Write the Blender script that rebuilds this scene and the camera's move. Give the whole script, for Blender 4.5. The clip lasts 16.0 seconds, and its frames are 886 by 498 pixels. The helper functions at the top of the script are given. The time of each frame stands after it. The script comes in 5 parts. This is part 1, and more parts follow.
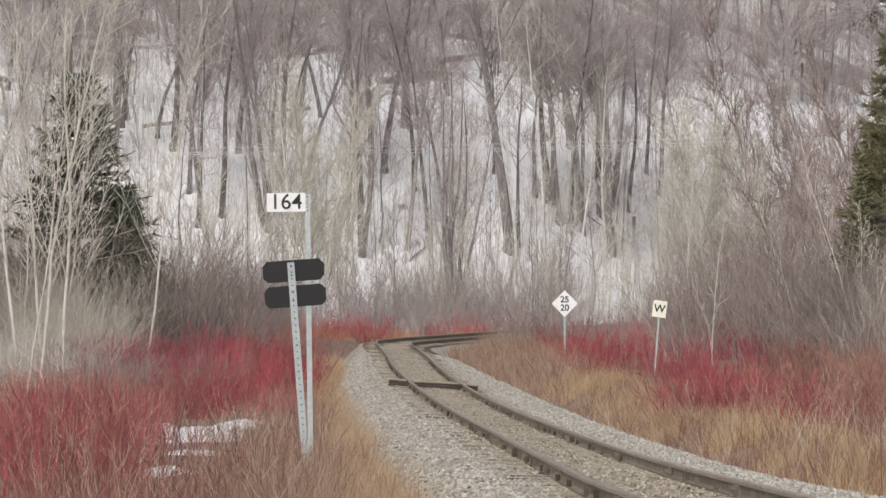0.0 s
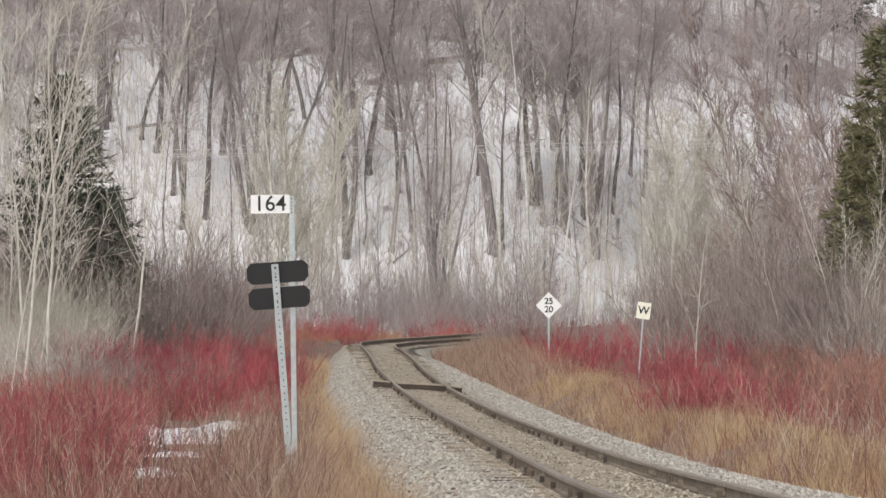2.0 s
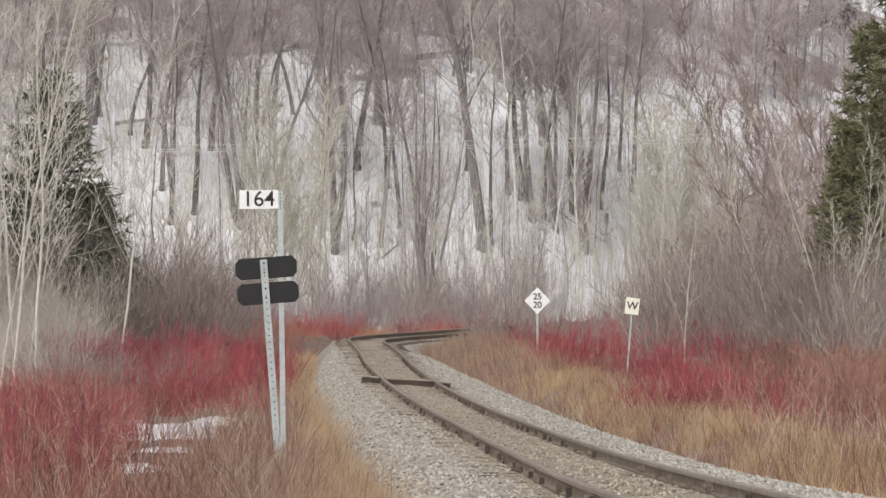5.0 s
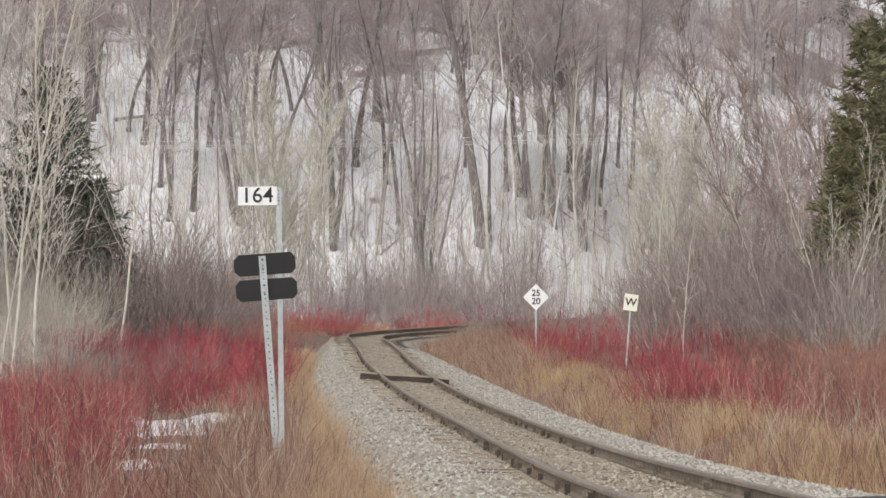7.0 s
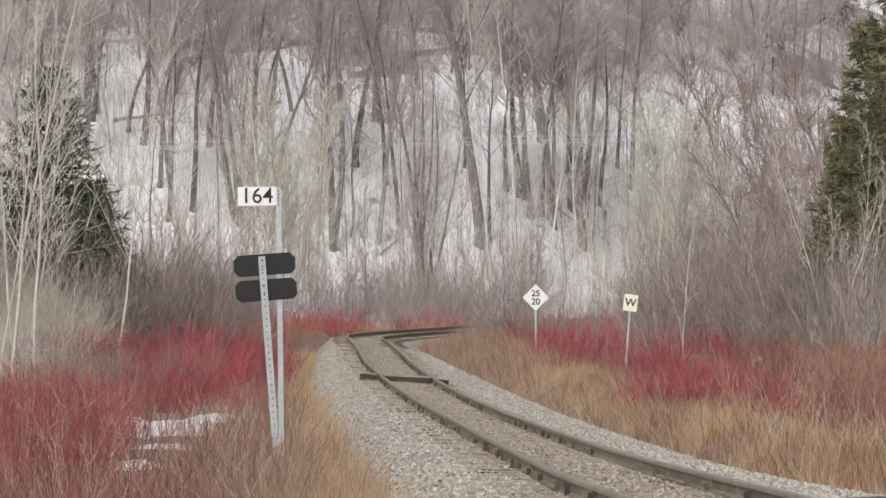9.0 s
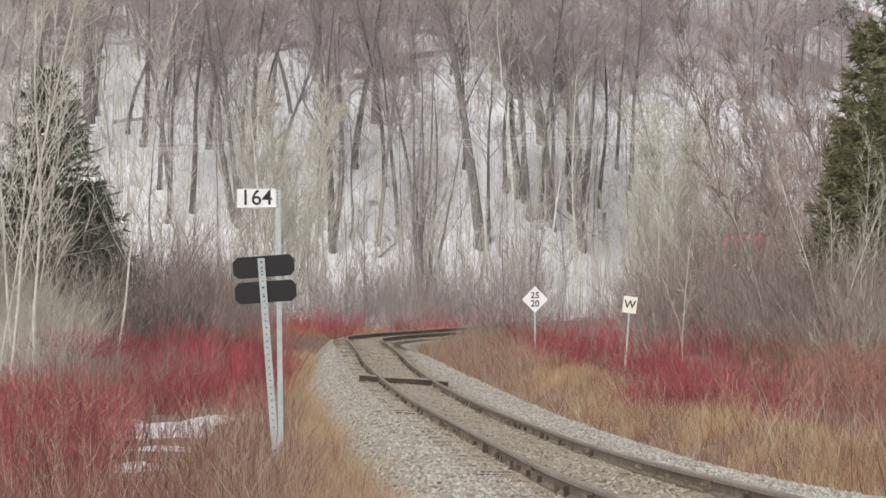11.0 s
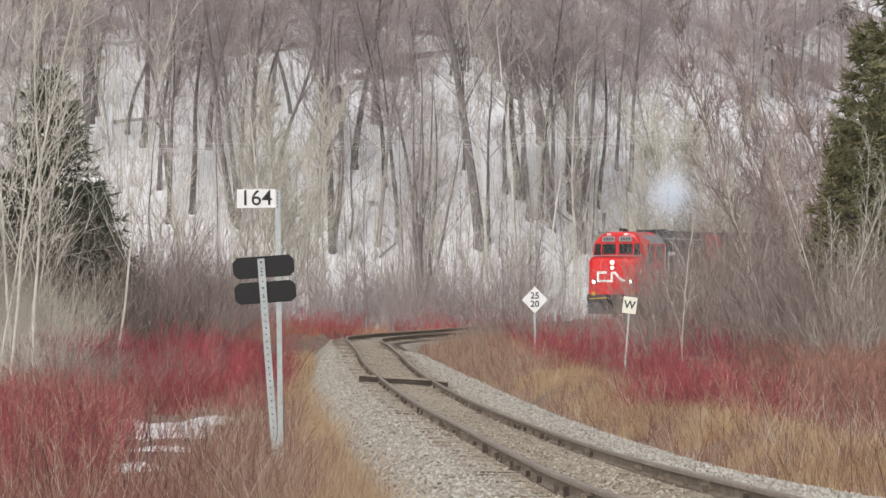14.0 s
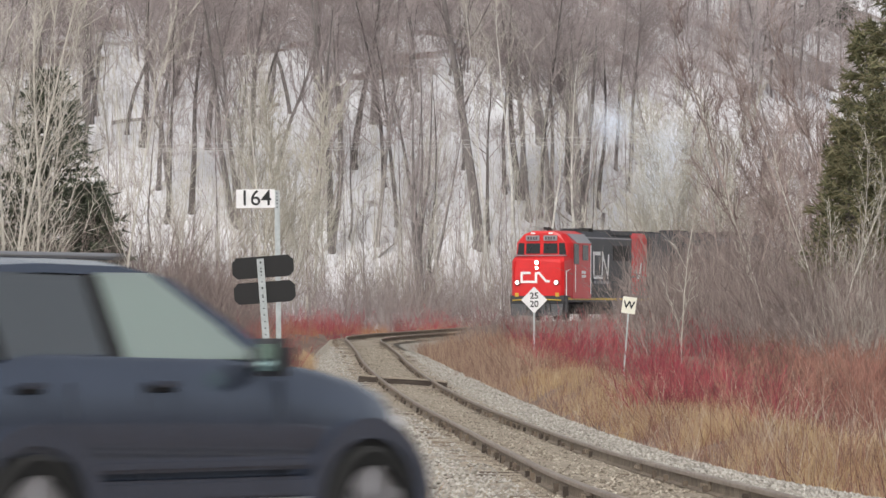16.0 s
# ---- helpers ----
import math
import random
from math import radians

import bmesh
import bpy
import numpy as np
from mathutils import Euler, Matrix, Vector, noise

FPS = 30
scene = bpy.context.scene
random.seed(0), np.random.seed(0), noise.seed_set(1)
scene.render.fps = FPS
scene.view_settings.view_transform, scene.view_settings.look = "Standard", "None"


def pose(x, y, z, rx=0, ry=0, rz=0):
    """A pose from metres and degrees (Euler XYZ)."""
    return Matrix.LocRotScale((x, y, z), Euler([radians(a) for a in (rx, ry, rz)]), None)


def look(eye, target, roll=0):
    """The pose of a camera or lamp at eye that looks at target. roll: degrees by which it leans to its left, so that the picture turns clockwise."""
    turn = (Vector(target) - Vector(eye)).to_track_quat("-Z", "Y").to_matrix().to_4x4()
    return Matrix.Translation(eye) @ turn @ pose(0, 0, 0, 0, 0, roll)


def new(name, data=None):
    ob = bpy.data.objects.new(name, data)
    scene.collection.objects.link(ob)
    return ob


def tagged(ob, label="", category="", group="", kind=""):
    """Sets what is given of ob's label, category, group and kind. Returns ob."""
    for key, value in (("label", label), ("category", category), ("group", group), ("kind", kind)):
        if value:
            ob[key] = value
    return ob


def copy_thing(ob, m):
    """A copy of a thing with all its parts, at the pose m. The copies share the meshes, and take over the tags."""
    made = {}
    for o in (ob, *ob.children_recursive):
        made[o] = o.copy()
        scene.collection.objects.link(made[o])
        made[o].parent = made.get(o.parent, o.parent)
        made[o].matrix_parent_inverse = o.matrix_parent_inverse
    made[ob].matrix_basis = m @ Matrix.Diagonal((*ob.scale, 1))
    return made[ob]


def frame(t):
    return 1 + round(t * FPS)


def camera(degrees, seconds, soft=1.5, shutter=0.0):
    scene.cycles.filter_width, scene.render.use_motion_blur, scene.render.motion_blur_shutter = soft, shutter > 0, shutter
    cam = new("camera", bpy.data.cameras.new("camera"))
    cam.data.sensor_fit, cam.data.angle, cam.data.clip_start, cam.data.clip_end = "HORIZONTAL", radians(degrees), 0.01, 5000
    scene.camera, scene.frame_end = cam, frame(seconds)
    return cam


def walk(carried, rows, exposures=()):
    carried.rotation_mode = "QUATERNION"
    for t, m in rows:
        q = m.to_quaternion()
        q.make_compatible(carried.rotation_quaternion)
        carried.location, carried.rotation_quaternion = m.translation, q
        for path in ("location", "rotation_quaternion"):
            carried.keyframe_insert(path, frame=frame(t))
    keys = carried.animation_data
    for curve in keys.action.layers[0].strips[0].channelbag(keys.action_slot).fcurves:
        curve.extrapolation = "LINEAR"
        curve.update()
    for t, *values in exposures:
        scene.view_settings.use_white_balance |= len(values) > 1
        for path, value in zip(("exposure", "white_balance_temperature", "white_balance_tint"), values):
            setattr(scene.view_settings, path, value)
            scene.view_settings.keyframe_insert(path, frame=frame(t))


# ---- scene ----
# Units: metres. The camera stands at x = 0, y = 0 and looks along +y; z = 0 is the road by the level crossing.
FOCAL = 9600.0            # focal length of the lens, in 1568ths of the picture width
EYE_Z = 1.5
LENS = math.degrees(2 * math.atan(784 / FOCAL))
cam = camera(LENS, 16.0, soft=1.5, shutter=0.2)
TILT = 0.71               # the camera looks up a little
PAN_ROWS = [
    (0.0, 0.3062, 0.0641), (0.5, 0.2593, 0.0811), (1.0, 0.2157, 0.08), (1.5, 0.1759, 0.0789), (2.0, 0.1382, 0.0822),
    (2.5, 0.0673, 0.0913), (3.0, 0.0434, 0.0822), (3.5, 0.0422, 0.0492), (4.0, 0.0286, 0.0377), (6.5, 0.0103, 0.0136),
    (7.0, 0.0034, -0.0045), (7.5, 0.009, -0.0113), (8.0, 0.0, -0.0022), (8.5, -0.0034, 0.0011), (9.0, 0.0, 0.0),
    (11.5, -0.0078, 0.0251), (12.0, -0.0045, 0.0275), (12.5, -0.0034, 0.0263), (13.0, -0.0034, 0.0297), (13.5, -0.009, 0.0275),
    (14.0, -0.0091, 0.024), (14.5, -0.016, 0.0182), (15.0, -0.0103, 0.0195), (15.5, -0.0127, 0.0183), (16.0, -0.0161, 0.0251),
]


def cam_pose(pan, lift):
    return pose(0, 0, EYE_Z, 90 + TILT + lift, 0, pan)


walk(cam, [(t, cam_pose(p, l)) for t, p, l in PAN_ROWS])

# ---- light: thin overcast, a broad pale sun high behind the camera ----
world = bpy.data.worlds.new("overcast_sky")
scene.world = world
world.use_nodes = True
wn = world.node_tree.nodes
sky = wn.new("ShaderNodeTexSky")
sky.sky_type, sky.sun_disc = "NISHITA", False
sky.sun_elevation, sky.sun_rotation = radians(42), radians(200)
sky.air_density, sky.dust_density, sky.ozone_density = 1.0, 5.0, 1.0
soft_sky = wn.new("ShaderNodeHueSaturation")
soft_sky.inputs["Saturation"].default_value = 0.25
world.node_tree.links.new(sky.outputs[0], soft_sky.inputs["Color"])
world.node_tree.links.new(soft_sky.outputs[0], wn["Background"].inputs[0])
wn["Background"].inputs[1].default_value = 0.13
sun = new("sun", bpy.data.lights.new("sun", "SUN"))
sun.data.energy, sun.data.angle, sun.data.color = 1.3, radians(14), (1, 0.96, 0.9)
sun.matrix_world = look((-25, -60, 60), (0, 0, 0))
scene.view_settings.exposure = 0.0

# ---- materials ----


def material(name, ramp, scale=4.0, rough=0.85, metal=0.0, bump=0.3, island=0.0, fine=6.0, stretch=(1, 1, 1), per_object=0.0, space="Object"):
    """A procedural surface: ramp is a list of colours mixed by noise at two scales; island and per_object vary it piece by piece."""
    m = bpy.data.materials.new(name)
    m.use_nodes = True
    n, l = m.node_tree.nodes, m.node_tree.links
    b = n["Principled BSDF"]
    b.inputs["Roughness"].default_value, b.inputs["Metallic"].default_value = rough, metal
    co = n.new("ShaderNodeTexCoord")
    mp = n.new("ShaderNodeMapping")
    mp.inputs["Scale"].default_value = stretch
    l.new(co.outputs[space], mp.inputs[0])
    big, small = n.new("ShaderNodeTexNoise"), n.new("ShaderNodeTexNoise")
    for tex, sc, det in ((big, scale, 4), (small, scale * fine, 6)):
        tex.inputs["Scale"].default_value, tex.inputs["Detail"].default_value = sc, det
        l.new(mp.outputs[0], tex.inputs["Vector"])
    mix = n.new("ShaderNodeMath")
    mix.operation = "MULTIPLY_ADD"
    mix.inputs[1].default_value = 0.5
    half = n.new("ShaderNodeMath")
    half.operation = "MULTIPLY"
    half.inputs[1].default_value = 0.5
    l.new(small.outputs["Fac"], half.inputs[0])
    l.new(big.outputs["Fac"], mix.inputs[0])
    l.new(half.outputs[0], mix.inputs[2])
    fac = mix.outputs[0]
    for amount, node, out in ((island, "ShaderNodeNewGeometry", "Random Per Island"), (per_object, "ShaderNodeObjectInfo", "Random")):
        if amount:
            src, add = n.new(node), n.new("ShaderNodeMath")
            add.operation = "MULTIPLY_ADD"
            add.inputs[1].default_value = amount
            sub = n.new("ShaderNodeMath")
            sub.operation = "SUBTRACT"
            sub.inputs[1].default_value = amount / 2
            l.new(src.outputs[out], add.inputs[0])
            l.new(fac, add.inputs[2])
            l.new(add.outputs[0], sub.inputs[0])
            fac = sub.outputs[0]
    cr = n.new("ShaderNodeValToRGB")
    el = cr.color_ramp.elements
    lo, hi = 0.3, 0.7
    el[0].position, el[0].color = lo, (*ramp[0], 1)
    el[1].position, el[1].color = hi, (*ramp[-1], 1)
    for i, c in enumerate(ramp[1:-1]):
        e = el.new(lo + (hi - lo) * (i + 1) / (len(ramp) - 1))
        e.color = (*c, 1)
    l.new(fac, cr.inputs[0])
    l.new(cr.outputs[0], b.inputs["Base Color"])
    if bump:
        bp = n.new("ShaderNodeBump")
        bp.inputs["Strength"].default_value, bp.inputs["Distance"].default_value = bump, 0.02
        l.new(small.outputs["Fac"], bp.inputs["Height"])
        l.new(bp.outputs[0], b.inputs["Normal"])
    return m


def plain(name, color, rough=0.5, metal=0.0, glow=0.0):
    m = material(name, [tuple(c * 0.88 for c in color), color, tuple(min(1, c * 1.08) for c in color)], 3.0, rough, metal, 0.06)
    if glow:
        b = m.node_tree.nodes["Principled BSDF"]
        b.inputs["Emission Color"].default_value = (*color, 1)
        b.inputs["Emission Strength"].default_value = glow
    return m


SNOW = material("old_snow", [(0.66, 0.66, 0.69), (0.74, 0.74, 0.76), (0.8, 0.8, 0.82)], 0.4, 0.7, bump=0.3)
BARK_GREY = material("grey_bark", [(0.1, 0.088, 0.084), (0.165, 0.147, 0.14), (0.27, 0.245, 0.235)], 2.0, 0.9, stretch=(1, 1, 0.25), per_object=0.35)
BARK_DARK = material("dark_ridged_bark", [(0.075, 0.064, 0.06), (0.13, 0.113, 0.107), (0.21, 0.188, 0.178)], 2.0, 0.92, stretch=(1, 1, 0.25), per_object=0.3)
BARK_BIRCH = material("white_birch_bark", [(0.3, 0.28, 0.26), (0.66, 0.64, 0.6), (0.78, 0.76, 0.73)], 2.5, 0.8, stretch=(1, 1, 1.6))
# mauve twigs, their colour raised a little for the distance haze
TWIG_MAUVE = material("mauve_twigs", [(0.21, 0.176, 0.174), (0.315, 0.27, 0.265), (0.42, 0.37, 0.36)], 1.0, 0.9, bump=0, island=0.35, per_object=0.3)
BARK_PALE = material("pale_aspen_bark", [(0.27, 0.25, 0.215), (0.47, 0.445, 0.395), (0.62, 0.595, 0.54)], 2.0, 0.85, stretch=(1, 1, 0.4), per_object=0.2)
TWIG_PALE = material("pale_twigs", [(0.35, 0.32, 0.28), (0.5, 0.47, 0.415), (0.64, 0.61, 0.55)], 1.0, 0.9, bump=0, island=0.35)
TWIG_DULL = material("dull_brown_twigs", [(0.15, 0.115, 0.108), (0.235, 0.188, 0.175), (0.35, 0.295, 0.265)], 1.0, 0.9, bump=0, island=0.5, per_object=0.35)
TWIG_RED = material("red_dogwood_stems", [(0.15, 0.03, 0.042), (0.33, 0.038, 0.064), (0.43, 0.11, 0.115)], 0.5, 0.7, bump=0, island=0.45, per_object=0.4)
TWIG_RUST = material("rust_brown_stems", [(0.18, 0.07, 0.06), (0.31, 0.135, 0.105), (0.42, 0.24, 0.185)], 0.5, 0.85, bump=0, island=0.5, per_object=0.3)
# lighter copy of the mauve twigs: haze painted in, against the brush's own shade
TWIG_HAZE = material("haze_lightened_mauve_twigs", [(0.27, 0.23, 0.228), (0.41, 0.36, 0.355), (0.54, 0.485, 0.475)], 0.3, 0.9, bump=0, island=0.4, per_object=0.4)
TWIG_RUSSET = material("russet_mauve_twigs", [(0.17, 0.125, 0.115), (0.27, 0.21, 0.195), (0.39, 0.32, 0.293)], 0.6, 0.9, bump=0, island=0.5, per_object=0.35)
TWIG_BROWN = material("dark_rust_twigs", [(0.09, 0.05, 0.042), (0.17, 0.095, 0.075), (0.27, 0.17, 0.13)], 0.5, 0.9, bump=0, island=0.5, per_object=0.3)
GRASS_BROWN = material("dull_brown_grass", [(0.15, 0.088, 0.07), (0.27, 0.165, 0.125), (0.37, 0.25, 0.18), (0.48, 0.36, 0.26)], 0.5, 0.9, bump=0, island=0.45)
FOULED_STONE = material("dirty_tan_stones", [(0.16, 0.134, 0.105), (0.31, 0.268, 0.215), (0.47, 0.425, 0.355)], 3.0, 0.95, bump=0.3, island=0.4)
FOULED = material("fouled_tan_stone", [(0.17, 0.138, 0.104), (0.3, 0.255, 0.198), (0.43, 0.38, 0.308)], 2.2, 0.95, bump=0.8, fine=9)
GRASS_TAN = material("dry_tan_grass", [(0.16, 0.095, 0.068), (0.31, 0.2, 0.13), (0.44, 0.32, 0.2), (0.56, 0.45, 0.31)], 0.5, 0.9, bump=0, island=0.3)
GRASS_GOLD = material("golden_dry_grass", [(0.24, 0.14, 0.075), (0.42, 0.28, 0.145), (0.53, 0.39, 0.22), (0.6, 0.48, 0.32)], 0.5, 0.9, bump=0, island=0.3)
GRASS_RUST = material("orange_brown_grass", [(0.3, 0.14, 0.08), (0.42, 0.21, 0.11), (0.5, 0.3, 0.17)], 0.35, 0.9, bump=0, island=0.35)
NEEDLES = material("dark_fir_needles", [(0.035, 0.045, 0.033), (0.065, 0.078, 0.055), (0.11, 0.12, 0.08)], 1.0, 0.9, bump=0, island=0.35)
CEDAR_GREEN = material("olive_cedar_sprays", [(0.09, 0.094, 0.05), (0.165, 0.165, 0.086), (0.29, 0.265, 0.16)], 0.8, 0.9, bump=0, island=0.4)
TWIG_BEIGE = material("beige_green_twigs", [(0.32, 0.3, 0.25), (0.45, 0.425, 0.36), (0.58, 0.55, 0.475)], 1.0, 0.9, bump=0, island=0.4, per_object=0.3)
SOIL = material("leaf_litter_soil", [(0.12, 0.082, 0.066), (0.19, 0.135, 0.108), (0.28, 0.21, 0.165)], 0.5, 0.95, bump=0.6)
BALLAST = material("grey_crushed_stone", [(0.21, 0.185, 0.15), (0.33, 0.3, 0.255), (0.44, 0.41, 0.36)], 2.2, 0.95, bump=0.8, fine=9)
STONE = material("ballast_stones", [(0.22, 0.2, 0.175), (0.35, 0.325, 0.29), (0.47, 0.45, 0.41)], 3.0, 0.95, bump=0.3, island=0.4)
RAIL_RUST = material("weathered_rail_steel", [(0.1, 0.078, 0.06), (0.19, 0.152, 0.115), (0.3, 0.25, 0.195)], 3.0, 0.75, 0.1, 0.4)
RAIL_HEAD = material("dull_rail_head", [(0.19, 0.15, 0.12), (0.3, 0.245, 0.2), (0.41, 0.35, 0.29)], 3.0, 0.5, 0.3, 0.2)
TIE_WOOD = material("weathered_tie_wood", [(0.1, 0.075, 0.06), (0.2, 0.16, 0.125), (0.33, 0.28, 0.22)], 2.0, 0.95, bump=0.7, stretch=(0.3, 3, 3), per_object=0.5)
ASPHALT = material("worn_asphalt", [(0.04, 0.04, 0.04), (0.055, 0.055, 0.055), (0.075, 0.073, 0.07)], 2.0, 0.9, bump=0.5)
GALV = material("galvanised_steel", [(0.36, 0.39, 0.4), (0.46, 0.5, 0.51), (0.56, 0.6, 0.61)], 5.0, 0.5, 0.5, 0.15)
SIGN_BLACK = plain("black_sheet_metal", (0.013, 0.013, 0.014), 0.7)
SIGN_WHITE = plain("white_sign_face", (0.8, 0.8, 0.81), 0.45)
SIGN_CREAM = plain("cream_sign_face", (0.78, 0.77, 0.66), 0.5)
INK = plain("black_lettering", (0.02, 0.022, 0.025), 0.6)
LOCO_RED = plain("locomotive_red_paint", (0.62, 0.02, 0.022), 0.38)
LOCO_BLACK = plain("locomotive_black_paint", (0.04, 0.042, 0.048), 0.5)
LOCO_GREY = plain("locomotive_grey_paint", (0.3, 0.3, 0.32), 0.5)
LOCO_WHITE = plain("white_paint", (0.8, 0.8, 0.8), 0.5)
LAMP_GLOW = plain("lit_lamp_lens", (1.0, 0.95, 0.85), 0.3, glow=4.5)
DARK_GLASS = plain("dark_cab_glass", (0.02, 0.025, 0.028), 0.08)
DARK_GLASS.node_tree.nodes["Principled BSDF"].inputs["Specular IOR Level"].default_value = 0.25
YELLOW = plain("yellow_paint", (0.62, 0.42, 0.05), 0.5)
IRON = plain("dirty_iron", (0.03, 0.028, 0.026), 0.7, 0.3)
CAR_BLUE = plain("dark_blue_car_paint", (0.11, 0.136, 0.192), 0.27, 0.65)
CAR_BLUE.node_tree.nodes["Principled BSDF"].inputs["Coat Weight"].default_value = 1.0
CAR_BLUE.node_tree.nodes["Principled BSDF"].inputs["Coat Roughness"].default_value = 0.06
TYRE = plain("black_tyre_rubber", (0.02, 0.02, 0.02), 0.85)
ALLOY = plain("silver_alloy", (0.5, 0.5, 0.52), 0.35, 0.8)

# ---- mesh helpers ----


def mesh_of(name, verts, faces, mat, smooth=False):
    me = bpy.data.meshes.new(name)
    me.from_pydata(verts, [], faces)
    me.materials.append(mat)
    if smooth:
        me.polygons.foreach_set("use_smooth", [True] * len(me.polygons))
    me.update()
    return me


def part(name, bm, mat, parent=None, label="", at=None):
    """Links a bmesh, or a mesh, as one object under a thing or a part."""
    if isinstance(bm, bmesh.types.BMesh):
        me = bpy.data.meshes.new(name)
        bm.to_mesh(me)
        bm.free()
        me.materials.append(mat)
    else:
        me = bm
    ob = new(name, me)
    ob.parent = parent
    if at is not None:
        ob.matrix_basis = at
    if label:
        ob["label"] = label
    return ob


def thing(name, label, category, at=None, group="", kind=""):
    ob = new(name)
    ob.empty_display_size = 0.2
    if at is not None:
        ob.matrix_basis = at
    return tagged(ob, label, category, group, kind)


def box(bm, x0, x1, y0, y1, z0, z1, bevel=0.0):
    r = bmesh.ops.create_cube(bm, size=1, matrix=Matrix.Translation(((x0 + x1) / 2, (y0 + y1) / 2, (z0 + z1) / 2)) @ Matrix.Diagonal((x1 - x0, y1 - y0, z1 - z0, 1)))
    if bevel:
        bmesh.ops.bevel(bm, geom=list({e for v in r["verts"] for e in v.link_edges}), offset=bevel, segments=2, affect="EDGES")
    return bm


def boxed(x0, x1, y0, y1, z0, z1, bevel=0.0):
    return box(bmesh.new(), x0, x1, y0, y1, z0, z1, bevel)


def rod(bm, a, b, r, sides=8, r2=None):
    a, b = Vector(a), Vector(b)
    d = b - a
    m = Matrix.Translation((a + b) / 2) @ d.to_track_quat("Z", "Y").to_matrix().to_4x4()
    bmesh.ops.create_cone(bm, cap_ends=True, segments=sides, radius1=r, radius2=r if r2 is None else r2, depth=d.length, matrix=m)
    return bm


def prism(outline, y0, y1, bevel=0.0):
    """A plate: an outline of (x, z) points, drawn out along y."""
    bm = bmesh.new()
    front = [bm.verts.new((x, y0, z)) for x, z in outline]
    back = [bm.verts.new((x, y1, z)) for x, z in outline]
    bm.faces.new(front)
    bm.faces.new(back[::-1])
    k = len(outline)
    for i in range(k):
        bm.faces.new((front[i], back[i], back[(i + 1) % k], front[(i + 1) % k]))
    bmesh.ops.recalc_face_normals(bm, faces=bm.faces)
    if bevel:
        bmesh.ops.bevel(bm, geom=list(bm.edges), offset=bevel, segments=2, affect="EDGES")
    return bm


def loft(rings, closed=True):
    """A skin over rings of equal numbers of points, with both ends closed."""
    bm = bmesh.new()
    made = [[bm.verts.new(p) for p in ring] for ring in rings]
    k = len(rings[0])
    for a, b in zip(made, made[1:]):
        for i in range(k):
            bm.faces.new((a[i], a[(i + 1) % k], b[(i + 1) % k], b[i]))
    if closed:
        bm.faces.new(made[0][::-1])
        bm.faces.new(made[-1])
    bmesh.ops.recalc_face_normals(bm, faces=bm.faces)
    return bm


def lettering(text, size, mat, parent, at, name="lettering", bold=0.018):
    cu = bpy.data.curves.new(name, "FONT")
    cu.body, cu.size, cu.align_x, cu.align_y, cu.extrude = text, size, "CENTER", "CENTER", 0.002
    cu.offset = bold * size
    ob = new(name, cu)
    me = bpy.data.meshes.new_from_object(ob)
    bpy.data.objects.remove(ob)
    me.materials.clear()
    me.materials.append(mat)
    return part(name, me, mat, parent, at=at)


# ---- the lie of the land ----
TRACK_Y = [-60, 20, 50.8, 68, 91.4, 126, 155, 171, 192, 213, 234, 247, 257, 268, 282, 300, 330, 380]
TRACK_X = [9, 4.2, 2.02, 1.63, 0.99, -0.08, -1.1, -1.68, -2.24, -2.87, -3.35, -3.35, -2.25, 0.17, 5.0, 12.2, 26, 52]
TRACK_Z = [0, 0, -0.03, -0.2, -0.31, -0.34, -0.15, 0.07, 0.3, 0.54, 0.62, 0.67, 0.76, 0.9, 1.22, 1.45, 1.5, 1.5]


def spline(xs, ys):
    """A smooth curve through the points (xs, ys)."""
    n = len(xs)
    m = [0.0] * n
    for i in range(1, n - 1):
        h0, h1 = xs[i] - xs[i - 1], xs[i + 1] - xs[i]
        m[i] = ((ys[i] - ys[i - 1]) / h0 * h1 + (ys[i + 1] - ys[i]) / h1 * h0) / (h0 + h1)
    m[0], m[-1] = (ys[1] - ys[0]) / (xs[1] - xs[0]), (ys[-1] - ys[-2]) / (xs[-1] - xs[-2])

    def at(x):
        x = min(max(x, xs[0]), xs[-1])
        i = max(0, min(n - 2, next((k for k in range(n - 1) if x <= xs[k + 1]), n - 2)))
        h = xs[i + 1] - xs[i]
        t = (x - xs[i]) / h
        return (ys[i] * (1 + 2 * t) * (1 - t) ** 2 + m[i] * h * t * (1 - t) ** 2 + ys[i + 1] * t * t * (3 - 2 * t) + m[i + 1] * h * t * t * (t - 1))
    return at


track_x, track_z = spline(TRACK_Y, TRACK_X), spline(TRACK_Y, TRACK_Z)


def step(a, b, v):
    t = min(1, max(0, (v - a) / (b - a)))
    return t * t * (3 - 2 * t)


def wave(x, y, size, seed=0):
    return noise.noise((x / size, y / size, seed * 7.3))


